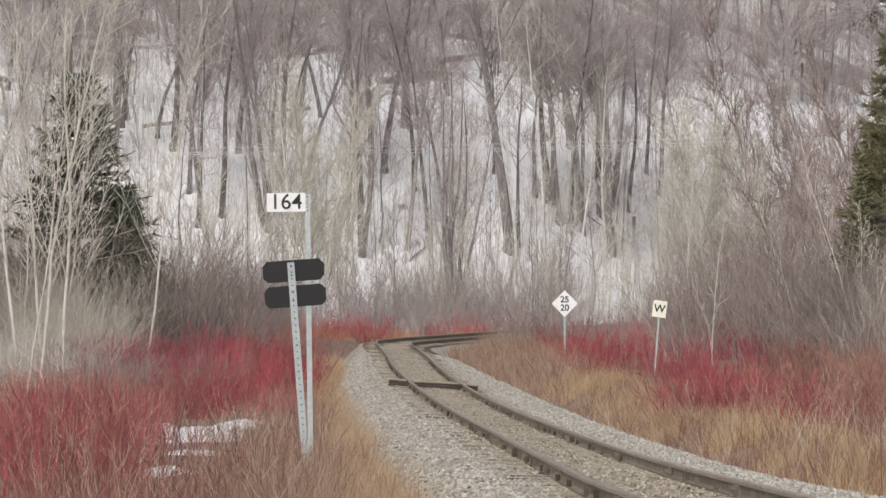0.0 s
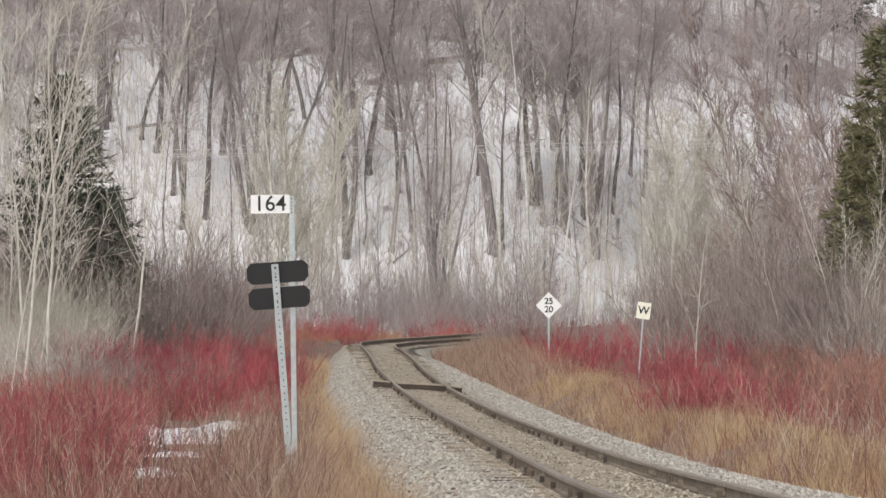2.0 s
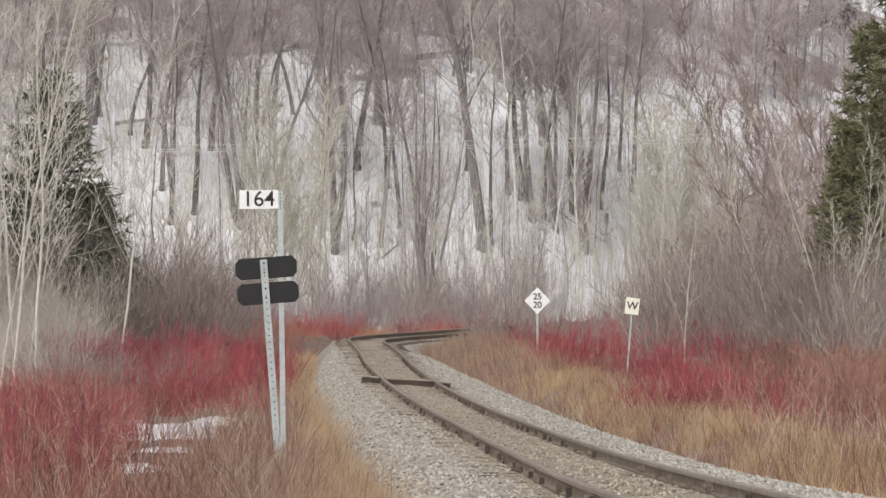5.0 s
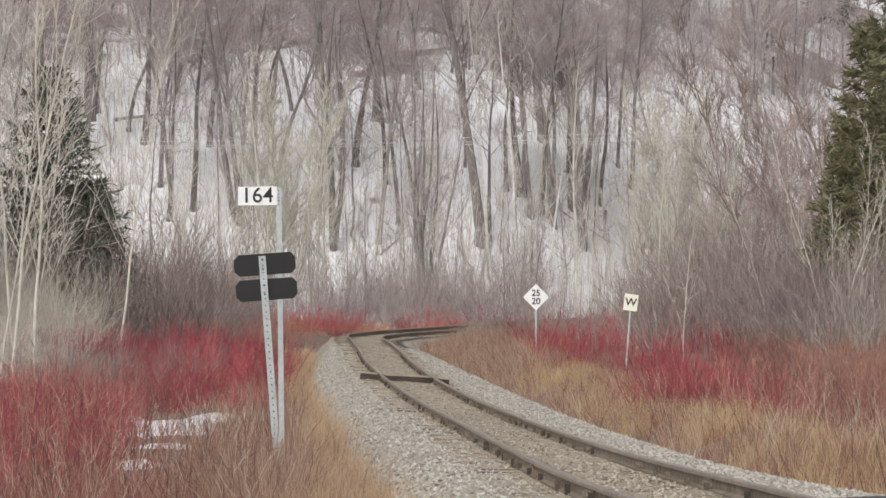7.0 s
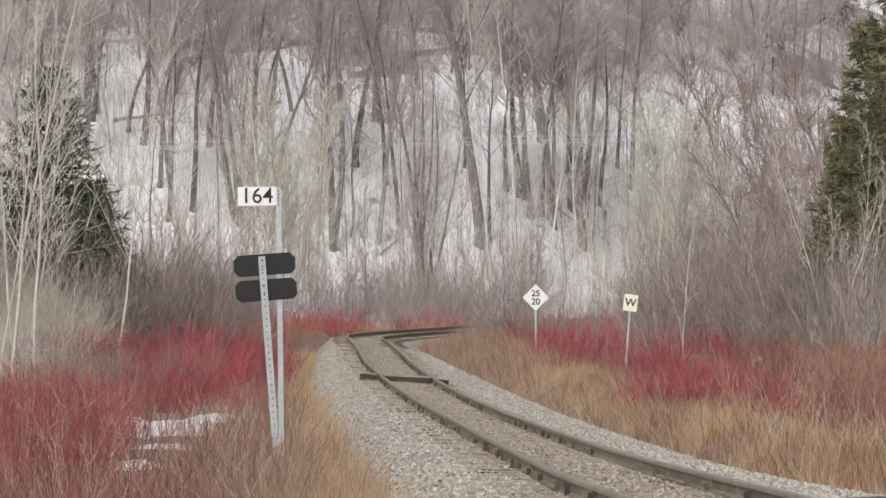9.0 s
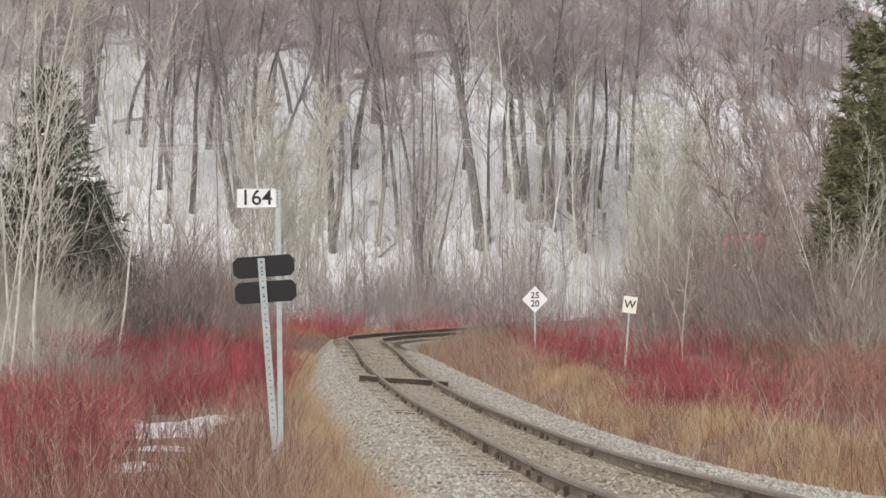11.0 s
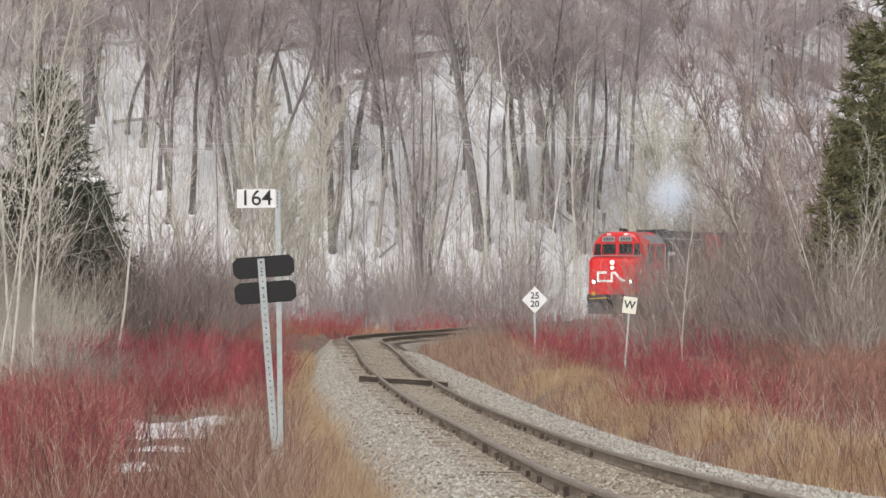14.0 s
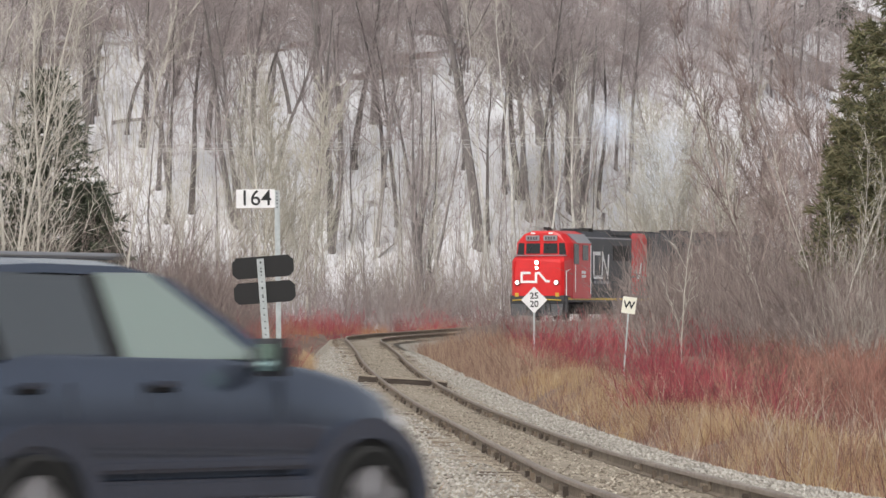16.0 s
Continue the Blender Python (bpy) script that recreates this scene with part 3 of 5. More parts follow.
def road():
    bm = boxed(-70, 70, -2.6, 4.4, -0.4, 0)
    bmesh.ops.transform(bm, matrix=Matrix.Translation((0, 32.4, ROAD_Z)) @ pose(0, 0, 0, 0, 0, ROAD_TURN), verts=bm.verts)
    tagged(part("road", bm, ASPHALT), "worn grey asphalt road across the track", "road", kind="structure")


road()

# ---- far woods on the slope ----


def high_ground(x, y, rng):
    return ground_z(x, y) > 17.0 + 1.2 * wave(x, y, 9, 4)


def clear_of_rails(x, y, rng):
    return y > 379 or abs(x - track_x(y)) > 5.5


upper = [bare_tree("upper_forest_tree", 20 + i, h, r, BARK_GREY, TWIG_HAZE, "leafless mauve-grey hardwood high on the slope", clear=c, limbs=20, boughs=7, twigs=6, spread=48, twig_r=0.016, wobble=0.08)
         for i, (h, r, c) in enumerate(((13, 0.1, 0.2), (15, 0.14, 0.3), (11, 0.08, 0.15)))]
scatter(upper, field(130, 33, 372, 440, -120, 1690, high_ground), "woods on the slope", 14, 0.8, 1.15)
forest = [bare_tree("forest_tree", 10 + i, h, r, BARK_GREY, TWIG_MAUVE, "tall leafless grey hardwood on the snowy slope", clear=c, limbs=l, boughs=7, twigs=6, spread=46, lean=ln, twig_r=0.0115, wobble=wb, reach=0.34)
          for i, (h, r, c, l, ln, wb) in enumerate([(14, 0.17, 0.42, 20, (0, 0), 0.07), (15, 0.25, 0.42, 22, (0.02, 0), 0.05), (12, 0.12, 0.35, 18, (-0.05, 0.02), 0.09), (14, 0.2, 0.45, 20, (0.1, 0), 0.06),
                                                    (11, 0.09, 0.3, 18, (0, 0.03), 0.1), (13, 0.15, 0.4, 18, (-0.12, 0), 0.07), (14, 0.28, 0.42, 22, (-0.03, 0), 0.06)])]
scatter(forest, field(80, 3, 328, 374, -120, 1690, clear_of_rails) + field(10, 37, 385, 420, -120, 1690), "woods on the slope", 4, 0.8, 1.15)



def slope_place(b, row):
    """The place on the slope that lies on a bearing and at a height of the resting view."""
    y = 312.0
    while y < 400 and 560 - (ground_z(bearing_x(b, y), y) - EYE_Z) / y * FOCAL > row:
        y += 0.5
    return bearing_x(b, y), y


DARK_TRUNKS = ((895, 331, 0.15, -0.03), (922, 331, 0.24, 0.02), (980, 405, 0.2, 0), (1012, 374, 0.3, -0.02), (1028, 378, 0.26, 0.04), (1061, 365, 0.16, 0.02), (1115, 338, 0.18, 0.03), (425, 399, 0.2, -0.11),
               (371, 257, 0.22, 0), (297, 392, 0.18, 0), (341, 378, 0.22, 0.01), (585, 297, 0.24, -0.01), (604, 300, 0.2, 0), (628, 297, 0.25, 0.02), (665, 216, 0.32, -0.01), (682, 331, 0.16, -0.03), (740, 405, 0.16, -0.04), (255, 250, 0.24, -0.02), (1092, 300, 0.14, 0))
for k, (b, row, r, ln) in enumerate(DARK_TRUNKS):
    ob = bare_tree("stout_tree", 260 + k, 11.5 + (k % 4), r, BARK_DARK, TWIG_MAUVE, "stout dark leafless tree rooted in the snow", clear=0.46 + 0.04 * (k % 3), limbs=20, boughs=8, twigs=6, spread=42, lean=(ln, 0), twig_r=0.012, wobble=0.05, reach=0.36)
    ob.matrix_basis = set_down(ob, *slope_place(b, row))
    ob["group"] = "woods on the slope"

# trees that stand out: a leaning trunk, a many-stemmed tree at the foot, pale birches
leaner = bare_tree("leaning_tree", 201, 19, 0.36, BARK_GREY, TWIG_MAUVE, "dark leaning leafless tree on the slope", clear=0.45, limbs=14, lean=(-0.13, 0), wobble=0.015, twig_r=0.013, split=True)
leaner.matrix_basis = set_down(leaner, bearing_x(853, 338), 338)
for k, (b, y, st, h, r, lean) in enumerate(((748, 322, 6, 16, 0.2, (0, 0)), (935, 316, 5, 7, 0.09, (0, 0)), (1030, 344, 3, 17, 0.3, (0, 0)), (590, 335, 3, 18, 0.3, (0, 0)), (420, 338, 2, 18, 0.24, (-0.08, 0)))):
    ob = bare_tree("many_stemmed_tree", 210 + k, h, r, BARK_GREY, TWIG_MAUVE, "many-stemmed dark leafless tree at the foot of the slope", clear=0.15, limbs=9, boughs=6, twigs=5, stems=st, spread=26, twig_r=0.012, reach=0.3, lean=lean)
    ob.matrix_basis = set_down(ob, bearing_x(b, y), y)
for k, (b, y, h) in enumerate(((865, 326, 19), (905, 328, 19), (970, 318, 14), (1025, 330, 16), (475, 300, 15), (500, 312, 16), (1200, 314, 13), (1215, 318, 15), (1180, 325, 13))):
    ob = bare_tree("birch", 230 + k, h, 0.1, BARK_BIRCH, TWIG_PALE, "slender white-barked birch before the snowy slope", clear=0.45, limbs=12, boughs=5, twigs=5, spread=26, twig_r=0.01, up=0.15)
    ob.matrix_basis = set_down(ob, bearing_x(b, y), y)
    ob["group"] = "birches before the slope"
saplings = [bare_tree("sapling", 40 + i, h, 0.05, BARK_PALE if i < 2 else BARK_GREY, TWIG_PALE if i < 2 else TWIG_MAUVE, "slender leafless sapling at the foot of the slope", clear=0.15, limbs=14, boughs=5, twigs=3, spread=28, twig_r=0.009, category="sapling")
            for i, h in enumerate((7, 8.5, 10))]
scatter(saplings, field(105, 7, 302, 350, -60, 1640, lambda x, y, rng: x < 5 or x - track_x(y) < -5), "saplings at the foot of the slope", 5, 0.7, 1.25)


def whips(name, count, seed, y0, y1, b0, b1, h0, h1, r, mat, label, keep=None):
    """Undergrowth of thin upright stems with a few side shoots."""
    rng = random.Random(seed)
    st = Sticks()
    for x, y in field(count, seed, y0, y1, b0, b1, keep):
        h = rng.uniform(h0, h1)
        pts = bent(rng, ground_at(x, y), Vector((rng.gauss(0, 0.09), rng.gauss(0, 0.09), 1)), h, 2, 0.05, 0.02)
        st.stem(pts, r * rng.uniform(0.6, 1.4), 0, 3)
        for _ in range(3):
            o, g = along(pts, rng.uniform(0.3, 0.9))
            st.stem(bent(rng, o, side_way(rng, g, 30), h * rng.uniform(0.1, 0.3), 1, 0.1, 0.1), r * 0.5, 0, 3)
    tagged(part(name, st.mesh(name, mat), mat), label, "undergrowth", kind="stuff")


whips("undergrowth", 1700, 51, 320, 374, -60, 1640, 1.5, 6.5, 0.015, TWIG_MAUVE, "thin grey undergrowth on the snowy slope", clear_of_rails)
whips("pale_undergrowth", 900, 52, 308, 350, -60, 1640, 2.5, 7, 0.024, TWIG_PALE, "thin pale undergrowth at the foot of the slope", lambda x, y, rng: x < 5 or x - track_x(y) < -5)
whips("upper_undergrowth", 2600, 53, 372, 440, -60, 1640, 3, 8, 0.026, TWIG_HAZE, "dense mauve-grey undergrowth high on the slope", high_ground)

hill_brush = [shrub("slope_brush", 240 + i, 2.6, 26, 6, TWIG_MAUVE, "low leafless brush at the foot of the tree trunks", 0.7, 1.0, 0.016) for i in range(2)]
scatter(hill_brush, field(150, 43, 318, 374, -60, 1640, clear_of_rails), "brush on the slope", 44, 0.5, 1.2)

upper_brush = [shrub("upper_slope_brush", 250 + i, 4.6, 70, 11, TWIG_HAZE, "dense leafless mauve-grey brush high on the slope", 0.9, 1.6, 0.015) for i in range(3)]
scatter(upper_brush, field(150, 46, 370, 436, -100, 1660, high_ground), "brush high on the slope", 47, 0.6, 1.3)


def fallen_log(name, x, y, turn, length, r):
    rng = random.Random(int(x * 10 + y))
    st = Sticks()
    d = Vector((math.cos(turn), math.sin(turn), 0))
    a, b = ground_at(x, y), ground_at(x + d.x * length, y + d.y * length)
    pts = [a.lerp(b, k / 5) + Vector((0, 0, r * 0.7 + rng.uniform(0, 0.1))) for k in range(6)]
    st.stem(pts, r, r * 0.5, 7)
    log = thing(name, "dark fallen trunk lying on the snowy slope", "fallen log", group="fallen logs")
    part("trunk", st.mesh("trunk", BARK_GREY), BARK_GREY, log)
    for _ in range(4):
        o, g = along(pts, rng.uniform(0.2, 0.95))
        limb = Sticks()
        limb.stem(bent(rng, o, side_way(rng, g, 55) + Vector((0, 0, 0.5)), rng.uniform(0.6, 1.8), 3, 0.12, 0.05), r * 0.3, 0, 4)
        part("limb", limb.mesh("limb", BARK_GREY), BARK_GREY, log)


log_rng = random.Random(77)
for lx, ly in field(12, 78, 318, 362, -20, 1250):
    fallen_log("fallen_log", lx, ly, log_rng.uniform(0, 6.28), log_rng.uniform(1.5, 4.5), log_rng.uniform(0.07, 0.14))

# ---- near trees ----
aspens = [bare_tree("aspen", 60 + i, h, r, BARK_PALE, TWIG_PALE, "pale-barked leafless aspen at the edge of the thicket", clear=0.28, limbs=19, boughs=4, twigs=4, spread=27, twig_r=0.0085, up=0.18, split=True, lean=ln, reach=0.36)
          for i, (h, r, ln) in enumerate(((14, 0.056, (0.06, 0)), (12, 0.042, (-0.04, 0)), (15, 0.06, (0.1, 0))))]
ASPEN_PLACES = ((66, 165), (-12, 200), (12, 160), (40, 168), (-40, 175), (-8, 150), (205, 205), (-15, 185), (28, 190))
scatter(aspens, [(bearing_x(b, y), y) for b, y in ASPEN_PLACES], "aspens by the ditch", 8, 0.9, 1.1)
beige = [bare_tree("beige_aspen", 66 + i, h, 0.075, TWIG_BEIGE, TWIG_BEIGE, "slim beige leafless aspen before the slope", clear=0.12, limbs=20, boughs=6, twigs=5, spread=24, twig_r=0.0135, up=0.2, reach=0.27)
         for i, h in enumerate((13, 11, 14.5))]
scatter(beige, [(bearing_x(b, y), y) for b, y in ((470, 292), (492, 296), (515, 300), (540, 297), (455, 304), (1165, 308), (1190, 312), (1212, 316), (1235, 318), (1258, 321), (1140, 311), (1285, 330), (560, 305), (1205, 316), (484, 301), (478, 306), (502, 308), (1222, 315), (1198, 313), (1180, 312))], "beige aspens", 18, 0.9, 1.1)
poplars = [bare_tree("young_poplar", 70 + i, h, 0.026, BARK_PALE, TWIG_PALE, "young pale leafless poplar among grey shrubs", clear=0.2, limbs=11, boughs=4, twigs=3, spread=26, twig_r=0.0055, up=0.18, split=True, lean=ln)
           for i, (h, ln) in enumerate(((5.2, (-0.12, 0)), (8.5, (-0.03, 0))))]
scatter(poplars, [(bearing_x(b, y), y) for b, y in ((1208, 165), (1478, 165), (1500, 176), (1535, 172), (1452, 178), (1518, 168), (1465, 172), (1365, 190), (1445, 200))], "young poplars", 8, 0.9, 1.1)
russet = [bare_tree("russet_birch", 76 + i, h, 0.07, TWIG_RUSSET, TWIG_RUSSET, "russet-twigged leafless birch leaning over the shrubs", clear=0.25, limbs=18, boughs=7, twigs=6, spread=32, twig_r=0.008, lean=ln) for i, (h, ln) in enumerate(((11, (-0.22, 0)), (10, (0.1, 0))))]
scatter(russet, [(bearing_x(b, y), y) for b, y in ((1420, 230), (1330, 240), (1400, 235), (1520, 225), (1290, 262), (1560, 240), (1450, 255), (1370, 270), (1300, 332), (1345, 344), (1385, 292), (1425, 286), (1465, 290), (1395, 266), (1432, 270), (1470, 264), (1500, 272), (1320, 338), (1405, 302), (1275, 326), (1440, 305), (1480, 300))], "russet birches", 12, 0.95, 1.3)
alders = [shrub("grey_shrub", 80 + i, 4.4, 64, 8, TWIG_DULL, "dense leafless grey-brown shrub beside the track", 0.5, 1.1, 0.011) for i in range(3)]


def off_track(x, y, rng):
    return abs(x - track_x(min(y, 380))) > 4.6


def right_thicket(x, y, rng):
    b = 784 + x / y * FOCAL
    return x - track_x(y) > 6 and rng.random() < step(1000, 1300, b)


scatter(alders, field(44, 10, 185, 262, 1060, 1640, right_thicket) + field(24, 36, 160, 180, 1270, 1640) + field(17, 11, 292, 320, 420, 1000, lambda x, y, rng: x - track_x(y) < -5), "grey thicket", 6, 0.65, 1.2)
tall_alders = [shrub("tall_grey_shrub", 83 + i, 5.6, 70, 9, TWIG_DULL, "tall dense leafless mauve-grey shrub beyond the ditch", 0.5, 1.2, 0.011) for i in range(2)]
scatter(tall_alders, field(52, 9, 215, 285, -60, 440, off_track) + field(18, 35, 212, 226, -60, 330) + field(24, 38, 258, 292, 1290, 1640, lambda x, y, rng: x - track_x(y) > 5) + field(9, 85, 262, 284, 1232, 1330), "mauve thicket", 6, 0.7, 1.2)
pale_shrubs = [shrub("pale_grey_shrub", 186 + i, 4.4, 46, 9, TWIG_PALE, "pale grey leafless shrub under the aspens", 0.6, 1.0, 0.008) for i in range(2)]
scatter(pale_shrubs, field(16, 71, 165, 205, -70, 130) + field(5, 72, 158, 180, 1350, 1640), "pale shrubs", 26, 0.6, 1.15)
scatter([shrub("tall_pale_shrub", 188 + i, 6.2, 60, 10, TWIG_BEIGE, "tall pale grey leafless shrub before the firs", 0.5, 1.1, 0.0095) for i in range(2)],
        field(9, 84, 196, 214, -60, 140), "tall pale shrubs", 30, 0.75, 1.1)
low_shrubs = [shrub("low_grey_shrub", 86 + i, 2.1, 46, 6, TWIG_DULL, "low leafless grey-brown shrub before the curve", 0.5, 0.9, 0.009) for i in range(2)]
scatter(low_shrubs, field(30, 14, 215, 262, 830, 1180, lambda x, y, rng: x - track_x(y) > 4) + field(24, 34, 248, 274, 890, 1180, lambda x, y, rng: x - track_x(y) > 3.6), "low shrubs inside the curve", 16, 0.7, 1.1)
scatter_tall = field(16, 74, 254, 272, 1012, 1190, lambda x, y, rng: x - track_x(y) > 3.8)
scatter([shrub("mauve_shrub", 88, 2.6, 50, 7, TWIG_DULL, "leafless mauve-brown shrub beside the curve", 0.5, 1.0, 0.01)], scatter_tall, "mauve shrubs by the curve", 19, 0.7, 0.92)
foot_shrubs = [shrub("foot_shrub", 290 + i, 4.6, 40, 9, TWIG_MAUVE, "thin leafless grey shrub at the foot of the snowy slope", 0.6, 1.0, 0.0115) for i in range(2)]
scatter(foot_shrubs, field(30, 79, 286, 318, 480, 1090, lambda x, y, rng: abs(x - track_x(y)) > 5), "shrubs at the foot of the slope", 29, 0.6, 1.2)
ditch_shrubs = [shrub("ditch_grey_shrub", 286 + i, 2.3, 46, 8, TWIG_DULL, "leafless grey-mauve shrub among the red dogwood", 0.7, 1.1, 0.009) for i in range(2)]
scatter(ditch_shrubs, field(17, 73, 140, 178, 60, 340) + field(13, 75, 165, 206, -60, 150), "grey shrubs in the ditch", 27, 0.7, 1.1)
scatter([shrub("brown_shrub", 288 + i, 2.0, 54, 8, TWIG_BROWN, "dark rust-brown leafless shrub behind the verge", 0.6, 1.1, 0.009) for i in range(2)],
        field(46, 76, 112, 176, 1330, 1650, lambda x, y, rng: x - track_x(y) > 6.5), "brown shrubs behind the verge", 28, 0.6, 1.15)
dogwood = [shrub("red_dogwood", 90 + i, 1.8, 54, 6, TWIG_RED, "red-stemmed leafless dogwood in a wet ditch", 0.55, 0.9, 0.0085) for i in range(4)]


SNOW_PATCHES = ((300, 127, 1.25, 11), (372, 138, 0.7, 6), (232, 133, 0.45, 4), (288, 108, 0.75, 3.4), (242, 95, 0.5, 2.4))


def open_ground(x, y, rng):
    """Thin growth over the snow patches and just before them."""
    for b, py, rx, ry in SNOW_PATCHES:
        if abs(x - bearing_x(b, y)) < rx * 1.15 and py - ry - 12 < y < py + ry:
            return rng.random() < 0.05
    return True


def left_ditch(x, y, rng):
    return open_ground(x, y, rng) and x - track_x(y) < -3.6 - 2.0 * step(165, 110, y) and wave(x, y, 5, 9) > -0.25


def right_ditch(x, y, rng):
    b = 784 + x / y * FOCAL
    return x - track_x(y) > 4.5 and (b > 1115 or y > 180) and wave(x, y, 3, 11) > -0.15


scatter(dogwood, field(104, 12, 100, 212, -80, 520, left_ditch) + field(14, 81, 74, 104, -60, 240, open_ground) + field(8, 82, 140, 200, 880, 1110, lambda x, y, rng: x - track_x(y) > 5.2) + field(44, 13, 102, 205, 900, 1385, right_ditch) + field(36, 15, 258, 286, 400, 840, lambda x, y, rng: x - track_x(y) < -3.3), "red dogwood thicket", 7, 0.6, 1.2)
tall_dogwood = [shrub("tall_red_dogwood", 94 + i, 2.5, 58, 6, TWIG_RED, "tall crimson-stemmed leafless dogwood before the thicket", 0.5, 0.9, 0.009) for i in range(2)]
scatter(tall_dogwood, field(34, 42, 190, 213, 40, 505, left_ditch), "tall red dogwood", 45, 0.8, 1.15)
rusty = [shrub("rust_brown_shrub", 96 + i, 1.5, 48, 6, TWIG_RUST, "rust brown leafless shrub in the ditch", 0.55, 0.9, 0.0085) for i in range(2)]
scatter(rusty, field(50, 17, 78, 180, -80, 420, lambda x, y, rng: x - track_x(y) < -6 and open_ground(x, y, rng)) + field(34, 18, 100, 175, 1320, 1640, lambda x, y, rng: x - track_x(y) > 5.6) + field(16, 19, 215, 262, 400, 620, off_track), "rust brown shrubs", 17, 0.5, 1.1)
# ---- evergreens ----
FIRS = ((86, 222, 12.7, 5.0), (160, 219, 8.0, 2.7), (1466, 440, 12.0, 3.0))
for k, (b, y, h, w) in enumerate(FIRS):
    fir = conifer("fir", 100 + k, h, w, BARK_GREY, NEEDLES, "dark green fir behind the bare trees", droop=-0.12, whorls=34, per=11, dense=30, spray=0.5, needle=0.048)
    fir.matrix_basis = set_down(fir, bearing_x(b, y), y)
    fir["group"] = "firs"
CEDARS = ((1592, 186, 15.5, 3.7), (1505, 190, 8.6, 2.6), (1552, 197, 12.5, 3.0))
for k, (b, y, h, w) in enumerate(CEDARS):
    cedar = conifer("cedar", 110 + k, h, w, BARK_GREY, CEDAR_GREEN, "olive green cedar at the edge of the woods", droop=0.12, whorls=30, per=11, dense=26, spray=0.46, needle=0.042)
    cedar.matrix_basis = set_down(cedar, bearing_x(b, y), y)
    cedar["group"] = "cedars"

# ---- grass and snow in the ditch ----


def tufts(name, count, seed, y0, y1, b0, b1, keep, mat, h0, h1, label, r=0.006, blades=14, spread=0.16):
    """Grass in tufts of leaning blades, with bare gaps between."""
    rng = random.Random(seed)
    st = Sticks()
    for x, y in field(count, seed, y0, y1, b0, b1, keep):
        size = rng.uniform(0.6, 1.25) * (0.75 + 0.5 * wave(x, y, 3, 5))
        lean = Vector((rng.gauss(0, 0.2), rng.gauss(0, 0.2), 0))
        for _ in range(rng.randint(blades // 2, blades)):
            gx, gy = x + rng.gauss(0, spread), y + rng.gauss(0, spread)
            h = rng.uniform(h0, h1) * size
            p = Vector((gx, gy, ground_z(gx, gy) - 0.03))
            st.stem([p, p + (Vector((rng.gauss(0, 0.28), rng.gauss(0, 0.28), 1)) + lean) * h], r * rng.uniform(0.6, 1.4), 0, 3)
    tagged(part(name, st.mesh(name, mat), mat), label, "grass", kind="stuff")


tufts("dry_grass", 2000, 21, 46, 200, 560, 1640, lambda x, y, rng: 3.5 - 0.75 * step(120, 170, y) < x - track_x(y) < 4.6 + 2.5 * rng.random() and wave(x, y, 2.2, 31) > -0.22 and rng.random() < 0.95 - 0.002 * y, GRASS_BROWN, 0.25, 0.65, "dry brown grass on the verge of the track")
tufts("bank_grass", 800, 23, 46, 230, 100, 800, lambda x, y, rng: -3.0 - 0.6 * rng.random() < x - track_x(y) < -2.15 and wave(x, y, 2.0, 33) > -0.3, GRASS_GOLD, 0.4, 0.85, "dry tan grass on the bank of the track")
tufts("inner_curve_grass", 900, 35, 165, 268, 640, 1000, lambda x, y, rng: 2.5 < x - track_x(y) < 5.5, GRASS_BROWN, 0.6, 1.1, "dull brown grass inside the curve", 0.01, 12, 0.25)
tufts("brown_weeds", 1900, 25, 56, 125, -20, 720, lambda x, y, rng: x - track_x(y) < -4.0 and wave(x, y, 3, 21) > -0.25 and open_ground(x, y, rng), TWIG_RUST, 0.35, 1.0, "rust brown dead weeds in the ditch", 0.006, 10, 0.2)
tufts("brown_bank_grass", 1900, 24, 46, 215, 100, 800, lambda x, y, rng: -5.2 < x - track_x(y) < -2.3, GRASS_BROWN, 0.4, 0.9, "dull brown grass on the bank", 0.006, 12, 0.2)
tufts("bank_weeds", 420, 29, 62, 84, 380, 700, lambda x, y, rng: -5.5 < x - track_x(y) < -3.3, GRASS_BROWN, 0.7, 1.25, "rust brown dead weeds at the foot of the signs", 0.006, 10, 0.2)
tufts("golden_grass", 1000, 30, 50, 175, 880, 1640, lambda x, y, rng: 3.5 < x - track_x(y) < 5.8 and wave(x, y, 1.8, 31) > 0.08, GRASS_GOLD, 0.35, 0.75, "golden dry grass on the verge")
tufts("verge_weeds", 700, 27, 60, 190, 900, 1640, lambda x, y, rng: 3.4 < x - track_x(y) < 10, TWIG_RUST, 0.4, 1.0, "rust brown dead stalks among the grass", 0.006, 8, 0.2)
tufts("far_grass", 700, 28, 190, 300, 380, 1000, off_track, GRASS_RUST, 0.5, 1.0, "orange-brown grass beyond the curve", 0.012, 10, 0.3)


